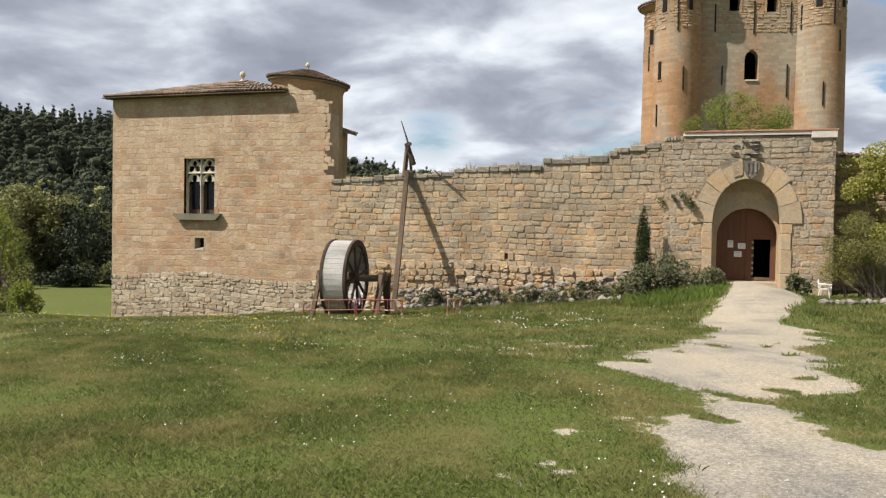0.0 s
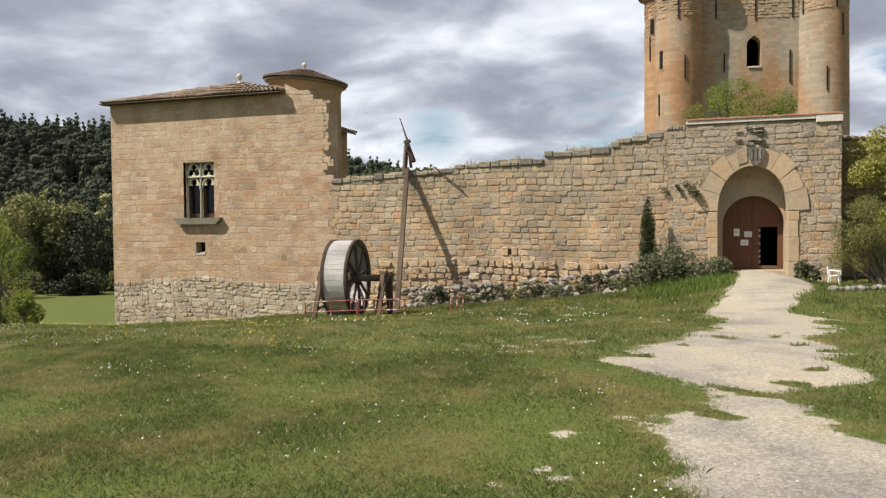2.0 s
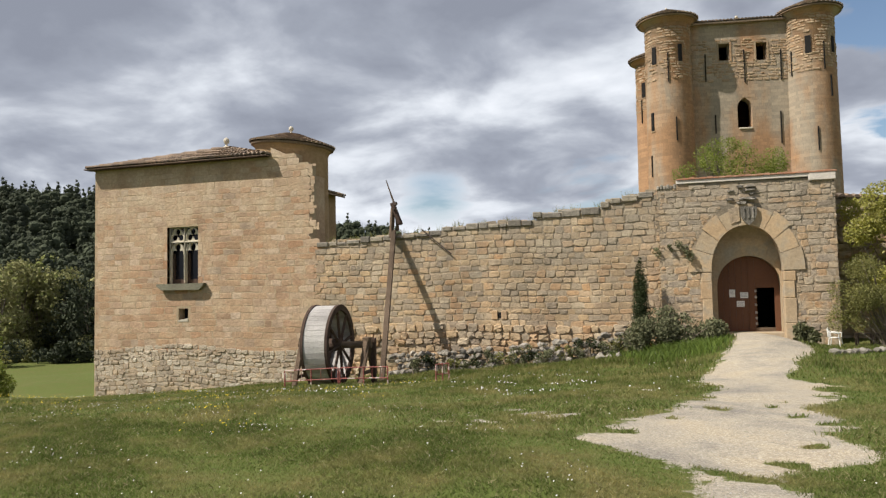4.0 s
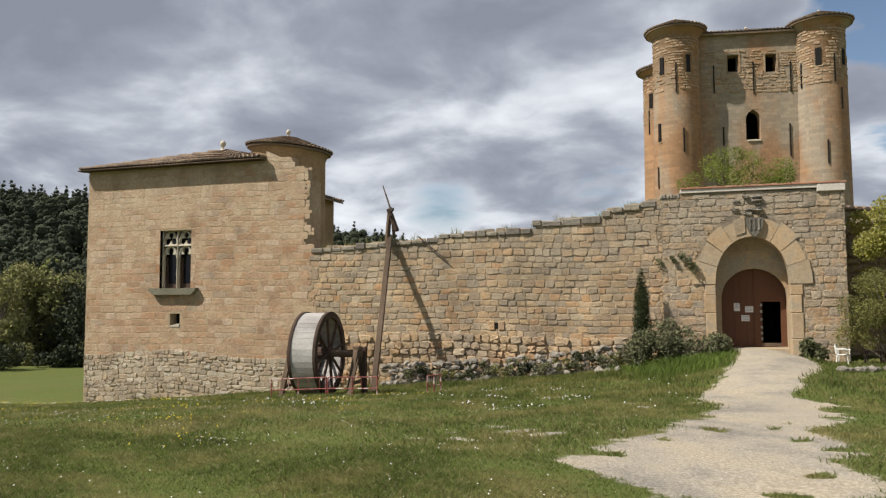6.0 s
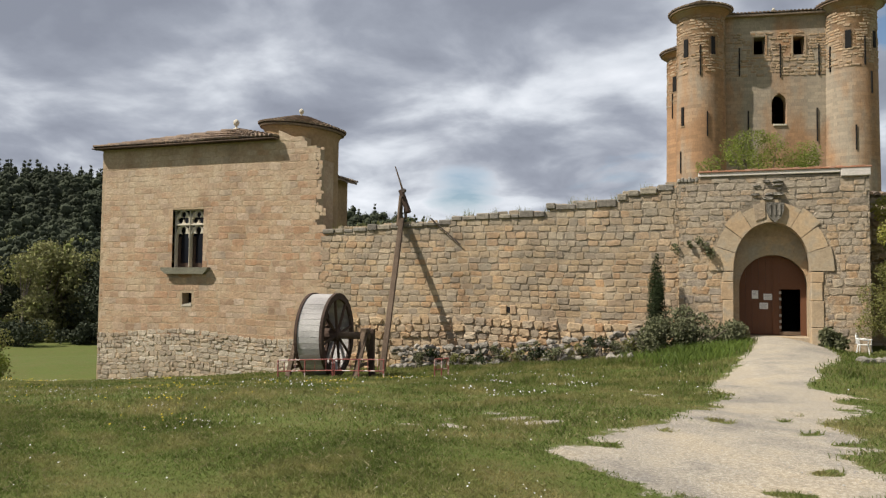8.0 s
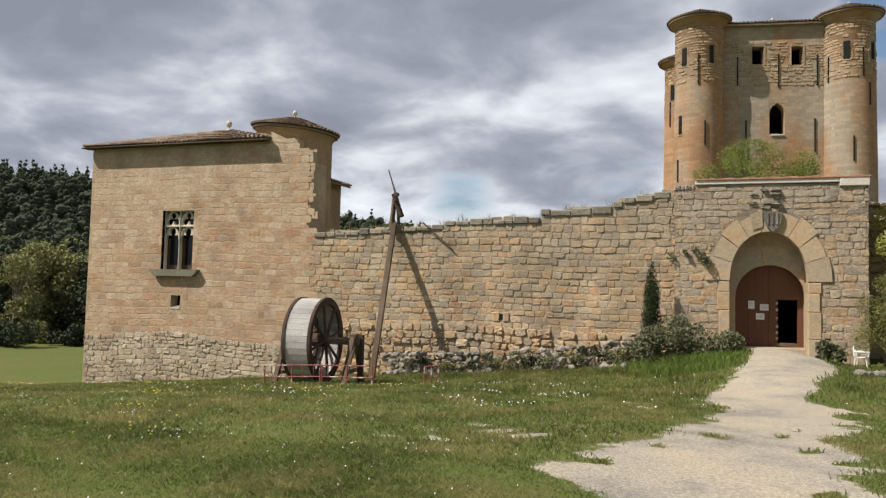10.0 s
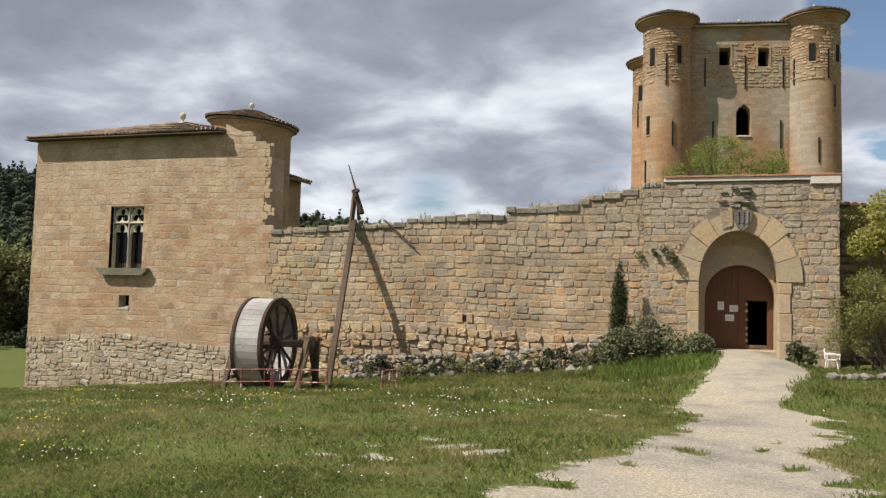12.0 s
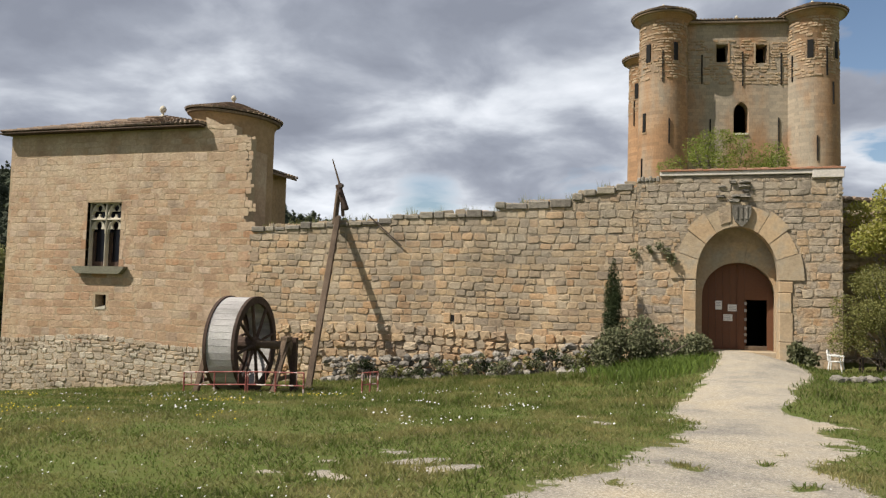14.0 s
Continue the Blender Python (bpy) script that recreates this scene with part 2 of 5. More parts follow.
M_FAR_O = material("far_wood_olive", [(0.23, 0.22, 0.095), (0.18, 0.18, 0.08), (0.27, 0.255, 0.11), (0.22, 0.25, 0.07)], spread=0.25, bump=0, big=0.05, thin=0.2)
M_GRASS = material("grass_blades", [(0.103, 0.149, 0.0259), (0.14, 0.194, 0.0389), (0.184, 0.221, 0.0562), (0.281, 0.27, 0.119), (0.0886, 0.135, 0.0248)], rough=0.7, spread=0.32, bump=0, big=0.9, grain=4, thin=0.5, stain=(0.25, 0.225, 0.09), stain_at=(0.46, 0.64))
M_WHITE = material("white_petals", [(0.55, 0.55, 0.52)], spread=0.05, bump=0)
M_YELLOW = material("yellow_petals", [(0.55, 0.42, 0.03)], spread=0.1, bump=0)


# ---- mesh helpers ----
def world_of(ob):
    v = Vector((0, 0, 0))
    while ob is not None:
        v = v + ob.location
        ob = ob.parent
    return v


def thing(name, loc, label, category, group="", kind=""):
    ob = new(name)
    ob.location = loc
    ob.empty_display_size = 0.1
    return tagged(ob, label, category, group, kind)


def part(name, geo, mat, parent=None, label="", smooth=False):
    """Links a bmesh, or (vertices, faces), in world coordinates as one mesh object under its thing or part."""
    me = bpy.data.meshes.new(name)
    base = world_of(parent) if parent is not None else Vector((0, 0, 0))
    if isinstance(geo, tuple):
        v = np.asarray(geo[0], dtype=float) - np.array(base)
        me.from_pydata(v.tolist(), [], [list(f) for f in geo[1]])
    else:
        bmesh.ops.translate(geo, verts=geo.verts, vec=-base)
        geo.to_mesh(me)
        geo.free()
    me.materials.append(mat)
    if smooth:
        me.polygons.foreach_set("use_smooth", [True] * len(me.polygons))
    ob = new(name, me)
    if parent is not None:
        ob.parent = parent
    return tagged(ob, label)


def box(bm, x0, y0, z0, x1, y1, z1, bevel=0.0):
    vs = bmesh.ops.create_cube(bm, size=1.0)["verts"]
    bmesh.ops.scale(bm, verts=vs, vec=(x1 - x0, y1 - y0, z1 - z0))
    bmesh.ops.translate(bm, verts=vs, vec=((x0 + x1) / 2, (y0 + y1) / 2, (z0 + z1) / 2))
    if bevel:
        es = list({e for v in vs for e in v.link_edges})
        bmesh.ops.bevel(bm, geom=es, offset=bevel, segments=1, affect="EDGES")
    return bm


def boxes(*rows, bevel=0.0):
    bm = bmesh.new()
    for r in rows:
        box(bm, *r, bevel=bevel)
    return bm


def beam(a, b, w, h=None, bevel=0.012, bm=None, up=(0, 0, 1)):
    """A squared timber from a to b."""
    bm = bm or bmesh.new()
    h = h or w
    a, b = Vector(a), Vector(b)
    d = b - a
    vs = bmesh.ops.create_cube(bm, size=1.0)["verts"]
    bmesh.ops.scale(bm, verts=vs, vec=(w, h, d.length))
    if bevel:
        es = list({e for v in vs for e in v.link_edges})
        vs = list({v for f in bmesh.ops.bevel(bm, geom=es, offset=bevel, segments=1, affect="EDGES")["faces"] for v in f.verts} | set(v for v in vs if v.is_valid))
    m = Matrix.Translation((a + b) / 2) @ d.to_track_quat("Z", "Y").to_matrix().to_4x4()
    bmesh.ops.transform(bm, matrix=m, verts=vs)
    return bm


def rod(a, b, r, r2=None, n=8, bm=None):
    bm = bm or bmesh.new()
    a, b = Vector(a), Vector(b)
    d = b - a
    m = Matrix.Translation((a + b) / 2) @ d.to_track_quat("Z", "Y").to_matrix().to_4x4()
    bmesh.ops.create_cone(bm, cap_ends=True, segments=n, radius1=r, radius2=r if r2 is None else r2, depth=d.length, matrix=m)
    return bm


def prism(outline, y0, y1):
    """A slab with an outline in x and z between two depths; the outline may be hollow."""
    bm = bmesh.new()
    f = bm.faces.new([bm.verts.new((x, y0, z)) for x, z in outline])
    g = bmesh.ops.extrude_face_region(bm, geom=[f])
    bmesh.ops.translate(bm, verts=[e for e in g["geom"] if isinstance(e, bmesh.types.BMVert)], vec=(0, y1 - y0, 0))
    bmesh.ops.triangulate(bm, faces=bm.faces[:])
    bmesh.ops.recalc_face_normals(bm, faces=bm.faces[:])
    return bm


def pierced(xs, zs, holes, y0, y1):
    """One solid slab over a grid of x and z with openings left out."""
    bm = bmesh.new()
    vs = {(i, k): bm.verts.new((x, y0, z)) for i, x in enumerate(xs) for k, z in enumerate(zs)}
    fs = []
    for i in range(len(xs) - 1):
        for k in range(len(zs) - 1):
            cx, cz = (xs[i] + xs[i + 1]) / 2, (zs[k] + zs[k + 1]) / 2
            if not any(a < cx < b and c < cz < d for a, b, c, d in holes):
                fs.append(bm.faces.new((vs[i, k], vs[i + 1, k], vs[i + 1, k + 1], vs[i, k + 1])))
    g = bmesh.ops.extrude_face_region(bm, geom=fs)
    bmesh.ops.translate(bm, verts=[e for e in g["geom"] if isinstance(e, bmesh.types.BMVert)], vec=(0, y1 - y0, 0))
    bmesh.ops.delete(bm, geom=[v for v in bm.verts if not v.link_faces], context="VERTS")
    bmesh.ops.recalc_face_normals(bm, faces=bm.faces[:])
    return bm


def lathe(profile, centre, n=32):
    """A turned body from (radius, z) pairs round an upright axis."""
    vs, fs = [], []
    for r, z in profile:
        for i in range(n):
            a = 2 * math.pi * i / n
            vs.append((centre[0] + r * math.cos(a), centre[1] + r * math.sin(a), z))
    for k in range(len(profile) - 1):
        for i in range(n):
            j = (i + 1) % n
            fs.append((k * n + i, k * n + j, (k + 1) * n + j, (k + 1) * n + i))
    return vs, fs


# ---- masonry ----
RNG = np.random.default_rng(7)


def stone_shape(rng, rough):
    """A unit stone, 1 wide, 1 high, 1 deep towards -y, with worn corners: (vertices, faces)."""
    c = 0.05 + 0.075 * rough
    ring = [(-0.5, -0.5 + c), (-0.5 + c * 0.8, -0.5), (0.5 - c * 0.8, -0.5), (0.5, -0.5 + c), (0.5, 0.5 - c), (0.5 - c * 0.8, 0.5), (-0.5 + c * 0.8, 0.5), (-0.5, 0.5 - c)]
    ring = [(x + rng.uniform(-1, 1) * 0.05 * rough, z + rng.uniform(-1, 1) * 0.07 * rough) for x, z in ring]
    vs, fs = [], []
    for k, (depth, s) in enumerate(((0.25, 1.0), (-0.6, 1.0 - 0.03 * rough), (-1.0, 0.95 - 0.055 * rough))):
        for x, z in ring:
            vs.append((x * s, depth + (rng.uniform(-0.2, 0.2) * rough if k == 2 else 0), z * s))
    for k in range(2):
        for i in range(8):
            j = (i + 1) % 8
            fs.append((k * 8 + i, k * 8 + j, k * 8 + 8 + j, k * 8 + 8 + i))
    vs.append((0, -1.0 - 0.08 * rough, 0))
    fs += [(16 + i, 16 + (i + 1) % 8, 24) for i in range(8)]
    return np.array(vs), fs


def shape_set(seed, rough, n=14):
    rng = np.random.default_rng(seed)
    return [stone_shape(rng, rough) for _ in range(n)]


SMOOTH_SET, WORN_SET, FOOT_SET, ROUGH_SET = shape_set(1, 1.3), shape_set(2, 1.4, 24), shape_set(4, 1.7, 20), shape_set(3, 2.0)


def courses(x0, x1, z0, z1, h, w, inside, seed, wave=0.0):
    """Rows of stones (x, z, width, height) over a rectangle, kept where inside() holds; h and w give the least and most."""
    rng = np.random.default_rng(seed)
    found, z = [], z0
    while z < z1:
        hh = rng.uniform(*h)
        x = x0 - rng.uniform(0, w[1])
        while x < x1:
            ww = rng.uniform(*w) * (0.75 + 0.5 * hh / h[1])
            cx, cz = x + ww / 2, z + hh / 2 + wave * math.sin(x * 0.7 + seed) * 0.5
            if inside(cx, cz, ww, hh):
                found.append((cx, cz, ww, hh * rng.uniform(0.94, 1.05)))
            else:
                for k in range(2):
                    px, n = x + ww * (k + 0.5) / 2, ww / 2
                    if inside(px, cz, n, hh):
                        found.append((px, cz, n, hh))
                        continue
                    for u in (-0.25, 0.25):
                        for q in (-0.25, 0.25):
                            if inside(px + u * n, cz + q * hh, n / 2, hh / 2):
                                found.append((px + u * n, cz + q * hh, n / 2, hh / 2))
            x += ww
        z += hh
    return found


def lay(found, shapes, mat, parent, y, depth, gap, name="stone", single=None, seed=0, loose=0.0):
    """Lays stones on the plane y; those for which single() holds are objects of their own, the rest one joined part."""
    rng = np.random.default_rng(seed)
    base = world_of(parent)
    shared = []
    for v, f in shapes:
        me = bpy.data.meshes.new(name)
        me.from_pydata(v.tolist(), [], f)
        me.materials.append(mat)
        shared.append(me)
    vs, fs, count = [], [], 0
    for cx, cz, ww, hh in found:
        k = int(rng.integers(len(shapes)))
        if loose:
            ww, hh, cz = ww * rng.uniform(1 - loose, 1.03), hh * rng.uniform(1 - 1.4 * loose, 1.03), cz + rng.normal(0, 0.1 * loose)
        d = depth * rng.uniform(0.35, 1.8) ** 1.2
        sc = np.array([ww - gap * rng.uniform(0.5, 1.8), d, hh - gap * rng.uniform(0.5, 1.8)])
        tilt = rng.normal(0, 0.028)
        if single and single(cx, cz) and count < 300:
            ob = new(name, shared[k])
            ob.parent = parent
            ob.location = Vector((cx, y, cz)) - base
            ob.scale, ob.rotation_euler = sc, (0, tilt, 0)
            count += 1
        else:
            v = shapes[k][0] * sc
            c, s = math.cos(tilt), math.sin(tilt)
            v = np.stack([v[:, 0] * c + v[:, 2] * s, v[:, 1], v[:, 2] * c - v[:, 0] * s], 1) + np.array([cx, y, cz])
            o = len(vs) * 25
            vs.append(v)
            fs += [tuple(i + o for i in f) for f in shapes[k][1]]
    if vs:
        tagged(part("stonework", (np.concatenate(vs), fs), mat, parent), kind="stuff")


def leaves(centres, radii, count, size, seed, squash=1.0):
    """Many small leaf quads spread over the shells of clumps: (vertices, faces)."""
    rng = np.random.default_rng(seed)
    centres, radii = np.asarray(centres, float), np.asarray(radii, float)
    pick = rng.choice(len(centres), count, p=radii ** 2 / (radii ** 2).sum())
    d = rng.normal(size=(count, 3))
    d /= np.linalg.norm(d, axis=1)[:, None]
    p = centres[pick] + d * (radii[pick] * rng.uniform(0.35, 1.08, count) ** 0.6)[:, None] * np.array([1, 1, squash])
    u = rng.normal(size=(count, 3))
    u /= np.linalg.norm(u, axis=1)[:, None]
    w = np.cross(u, rng.normal(size=(count, 3)))
    w /= np.linalg.norm(w, axis=1)[:, None]
    s = (size * rng.uniform(0.6, 1.4, count))[:, None]
    v = np.stack([p - u * s, p - w * s * 0.55, p + u * s, p + w * s * 0.55], 1).reshape(-1, 3)
    return v, np.arange(count * 4).reshape(-1, 4).tolist()


def smooth(v, a, b):
    t = np.clip((np.asarray(v, float) - a) / (b - a), 0, 1)
    return t * t * (3 - 2 * t)


# ---- ground ----
def height(x, y):
    """The lie of the land: a flat meadow that falls to the left and to the wall's foot, a ramp up to the gate, a low field and a wooded hill beyond."""
    x, y = np.asarray(x, float), np.asarray(y, float)
    a = smooth(y, 9, 28)
    foot = -0.10 + 0.087 * (np.clip(x, -22, 4.5) - 4.0)
    z = (0.64 + 0.02 * np.clip(x, -22, 0)) * (1 - a) + a * foot
    z = z + 0.85 * np.exp(-((x - 9.0) / 2.4) ** 2) * smooth(y, 17, 29) + 0.45 * smooth(x, 10.5, 13) * smooth(y, 17, 28)
    z = z + 0.25 * np.exp(-((x - 6.0) / 1.5) ** 2 - ((y - 28.6) / 1.6) ** 2)
    far = smooth(-x, 20, 70) * smooth(y, 20, 60) + smooth(y, 40, 90)
    z = z - 3.2 * np.clip(far, 0, 1)
    r = np.hypot(x, y)
    z = z + 40 * smooth(r, 125, 330) * smooth(y - 0.15 * x, 40, 120) * (0.52 + 0.48 * smooth(-x, 60, 220) - 0.1 * smooth(-x, 200, 280))
    z = z + 0.05 * np.sin(x * 0.9 + 0.4 * y) * np.cos(y * 0.7) * smooth(r, 3, 8)
    return z


def path_mask(x, y):
    """One on the worn gravel way to the gate, nought on the grass."""
    x, y = np.asarray(x, float), np.asarray(y, float)
    left = np.interp(y, (-4, 3, 5.3, 5.6, 5.9, 6.85, 7.4, 7.9, 8.7, 9.15, 9.6, 10.3, 10.9, 12.2, 13.1, 16, 17, 17.5, 17.9, 19.4, 23.4, 27.3, 29), (5.9, 6.3, 6.45, 6.2, 6.4, 6.23, 6.35, 6.85, 6.85, 6.6, 6.05, 5.35, 5.65, 6.05, 6.7, 6.9, 7.3, 7.5, 7.05, 7.0, 7.75, 8.3, 8.3))
    right = np.interp(y, (-4, 5, 6.6, 6.95, 7.3, 8.8, 9.45, 9.9, 10.5, 11.2, 12.1, 12.7, 14.5, 15.5, 18.1, 18.7, 19.6, 20.5, 23, 26.1, 29), (10.5, 10, 9.2, 8.3, 7.7, 7.6, 7.97, 8.45, 8.55, 8.35, 8.8, 9.05, 8.55, 9.1, 9.45, 9.75, 8.95, 9.1, 9.8, 10.5, 10.4))
    wob = np.zeros_like(x)
    for k, (f, g) in enumerate(((0.9, 0.5), (1.9, 0.32), (4.1, 0.2), (8.3, 0.12))):
        wob = wob + g * np.sin(f * x + 1.7 * k + 1.3 * np.sin(f * 0.8 * y + k)) * np.cos(f * 1.35 * y + 2.1 * k)
    d = np.minimum(x - left, right - x) + wob * (0.24 * smooth(29 - y, 1, 9) + 0.08)
    bare = 0.5 * np.exp(-((x - 4.4) / 1.5) ** 2 - ((y - 11.4) / 1.7) ** 2) + 0.5 * np.exp(-((x - 6.0) / 0.6) ** 2 - ((y - 17.3) / 1.6) ** 2) + 0.5 * np.exp(-((x - 5.5) / 0.9) ** 2 - ((y - 6.0) / 1.8) ** 2)
    fleck = np.sin(4.7 * x + 1.8 * np.sin(2.3 * y)) * np.sin(6.1 * y + 1.4 * np.sin(3.3 * x))
    d = np.maximum(d, bare + 0.42 * fleck + wob * 0.35 - 0.72)
    tuft = np.sin(3.1 * x + 2 * np.sin(1.3 * y)) * np.sin(4.3 * y + 1.5 * np.sin(1.9 * x))
    d = d - 0.9 * smooth(tuft, 0.55, 0.95) * (1 - smooth(d, 0.5, 1.3)) * smooth(29 - y, 11, 16)
    return smooth(d, -0.36, 0.36)


def ground():
    def axis(stops):
        return np.unique(np.concatenate([np.linspace(a, b, n) for a, b, n in stops]).round(4))

    xs = axis([(-3000, -400, 8), (-400, -60, 40), (-60, -12, 90), (-12, 16, 190), (16, 60, 40), (60, 400, 24), (400, 3000, 8)])
    ys = axis([(-3000, -60, 8), (-60, 2, 24), (2, 31, 200), (31, 90, 60), (90, 420, 50), (420, 3000, 8)])
    X, Y = np.meshgrid(xs, ys)
    Z = height(X, Y)
    n, m = len(xs), len(ys)
    idx = np.arange(n * m).reshape(m, n)
    fs = np.stack([idx[:-1, :-1], idx[:-1, 1:], idx[1:, 1:], idx[1:, :-1]], -1).reshape(-1, 4)
    me = bpy.data.meshes.new("ground")
    me.from_pydata(np.stack([X, Y, Z], -1).reshape(-1, 3).tolist(), [], fs.tolist())
    at = me.attributes.new("gravel", "FLOAT", "POINT")
    at.data.foreach_set("value", path_mask(X, Y).reshape(-1).astype(np.float32))
    me.polygons.foreach_set("use_smooth", [True] * len(me.polygons))
    mt = bpy.data.materials.new("meadow_and_gravel")
    mt.use_nodes = True
    nt = mt.node_tree
    N, L = nt.nodes.new, nt.links.new
    bs = nt.nodes["Principled BSDF"]
    bs.inputs["Roughness"].default_value = 0.95
    bs.inputs["Specular IOR Level"].default_value = 0.15
    geo, aa = N("ShaderNodeNewGeometry"), N("ShaderNodeAttribute")
    aa.attribute_name = "gravel"

    def nz(scale, detail, rough_):
        q = N("ShaderNodeTexNoise")
        q.inputs["Scale"].default_value, q.inputs["Detail"].default_value, q.inputs["Roughness"].default_value = scale, detail, rough_
        L(geo.outputs["Position"], q.inputs["Vector"])
        return q.outputs[0]

    def ramp(v, pairs):
        q = N("ShaderNodeValToRGB")
        e = q.color_ramp.elements
        while len(e) < len(pairs):
            e.new(0.5)
        for k, (p, c) in zip(e, pairs):
            k.position, k.color = p, (*c, 1)
        L(v, q.inputs[0])
        return q.outputs[0]

    def mix(f, a, b, kind="MIX"):
        q = N("ShaderNodeMix")
        q.data_type, q.blend_type = "RGBA", kind
        for i, v in ((0, f), (6, a), (7, b)):
            if isinstance(v, float):
                q.inputs[i].default_value = v
            else:
                L(v, q.inputs[i])
        return q.outputs[2]

    turf = mix(ramp(nz(0.9, 9, 0.75), [(0.44, (0, 0, 0)), (0.64, (1, 1, 1))]),
               ramp(nz(24, 9, 0.85), [(0.3, (0.046, 0.062, 0.012)), (0.7, (0.138, 0.172, 0.041))]),
               ramp(nz(28, 9, 0.85), [(0.3, (0.055, 0.065, 0.014)), (0.7, (0.18, 0.16, 0.06))]))
    stones = mix(1.0, ramp(nz(26, 8, 0.92), [(0.34, (0.13, 0.12, 0.10)), (0.5, (0.335, 0.30, 0.245)), (0.64, (0.60, 0.56, 0.495))]),
                 ramp(nz(0.7, 6, 0.65), [(0.32, (0.62, 0.63, 0.66)), (0.5, (1.0, 0.98, 0.93)), (0.65, (1.15, 1.08, 0.95))]), "MULTIPLY")
    ed = N("ShaderNodeMath")
    ed.operation = "ADD"
    L(aa.outputs["Fac"], ed.inputs[0])
    e2 = N("ShaderNodeMath")
    e2.operation = "MULTIPLY_ADD"
    L(nz(2.6, 9, 0.72), e2.inputs[0])
    e2.inputs[1].default_value, e2.inputs[2].default_value = 2.6, -1.3
    L(e2.outputs[0], ed.inputs[1])
    L(mix(ramp(ed.outputs[0], [(0.42, (0, 0, 0)), (0.58, (1, 1, 1))]), turf, stones), bs.inputs["Base Color"])
    bp = N("ShaderNodeBump")
    bp.inputs["Strength"].default_value, bp.inputs["Distance"].default_value = 0.5, 0.03
    L(nz(45, 5, 0.7), bp.inputs["Height"])
    L(bp.outputs[0], bs.inputs["Normal"])
    me.materials.append(mt)
    tagged(new("ground", me), "uneven meadow turf with a pale gravel track", "ground", kind="structure")


ground()

FRONT = 29.5


# ---- roof tiles ----
def tile_strip(a, b, width, n, lift=0.05):
    """A row of n overlapping half-round tiles from a (low) to b (high): (vertices, faces)."""
    a, b = Vector(a), Vector(b)
    d = (b - a).normalized()
    side = d.cross(Vector((0, 0, 1))).normalized()
    up = side.cross(d).normalized()
    vs, fs = [], []
    for k in range(n):
        p, q = a.lerp(b, k / n), a.lerp(b, (k + 1.12) / n)
        o = len(vs)
        for e, (c, s) in enumerate(((p, 1.0), (q, 0.82))):
            for i in range(6):
                t = math.pi * i / 5
                vs.append(c + side * (math.cos(t) * width / 2 * s) + up * (math.sin(t) * width * 0.42 * s + lift * (1 - e)))
        fs += [(o + i, o + i + 1, o + 7 + i, o + 6 + i) for i in range(5)]
        fs.append(tuple(o + i for i in range(6)))
    return [tuple(v) for v in vs], fs


def tiled_slope(parent, low_a, low_b, high_a, high_b, pitch, rows, single=False):
    """Columns of tiles between an eave line and a ridge line; the eave tiles are pieces of their own when single."""
    la, lb, ha, hb = (Vector(v) for v in (low_a, low_b, high_a, high_b))
    n = max(2, int((lb - la).length / pitch))
    vs, fs = [], []
    for k in range(n):
        f = (k + 0.5) / n
        a, full = la.lerp(lb, f), (lb - la).length
        hi = ha.lerp(hb, f)
        m = max(1, round(rows * (hi - a).length / max(0.01, max((ha - la).length, (hb - lb).length))))
        v, g = tile_strip(a, hi, pitch * 1.02, m)
        if single:
            part("roof_tile", (v[:12], g[:6]), M_TILE, parent)
            v, g = v[12:], [tuple(i - 12 for i in q) for q in g[6:]]
        o = len(vs)
        vs += v
        fs += [tuple(i + o for i in q) for q in g]
    if vs:
        tagged(part("tiling", (vs, fs), M_TILE, parent), kind="stuff")


def cone_tiles(parent, centre, r, z0, z1, n, rows, single=True, shape=None):
    vs, fs = [], []
    for k in range(n):
        t = 2 * math.pi * k / n
        c, s = math.cos(t), math.sin(t)
        a = (centre[0] + r * c, centre[1] + r * s, z0)
        b = (centre[0] + r * 0.12 * c, centre[1] + r * 0.12 * s, z1)
        v, g = tile_strip(a, b, 2 * math.pi * r / n * 0.98, rows)
        v = shape(v).tolist() if shape else v
        if single:
            part("roof_tile", (v[:12], g[:6]), M_TILE, parent)
            v, g = v[12:], [tuple(i - 12 for i in q) for q in g[6:]]
        o = len(vs)
        vs += v
        fs += [tuple(i + o for i in q) for q in g]
    tagged(part("tiling", (vs, fs), M_TILE, parent), kind="stuff")


def finial(parent, x, y, z, s=1.0):
    prof = [(0.16, 0), (0.15, 0.1), (0.06, 0.16), (0.05, 0.24), (0.10, 0.28), (0.14, 0.36), (0.15, 0.42), (0.11, 0.52), (0.03, 0.58), (0.0, 0.6)]
    part("finial", lathe([(r * s, z + h * s) for r, h in prof], (x, y), 14), M_TRACERY, parent, "pale carved stone ball finial", smooth=True)


# ---- the house ----
HX0, HX1 = -19.25, -8.0


def ragged(z):
    """The broken right edge of the house front."""
    return -7.95 + 0.16 * math.sin(z * 7.3) + (0.10 if int(z * 2.6) % 2 else -0.10)


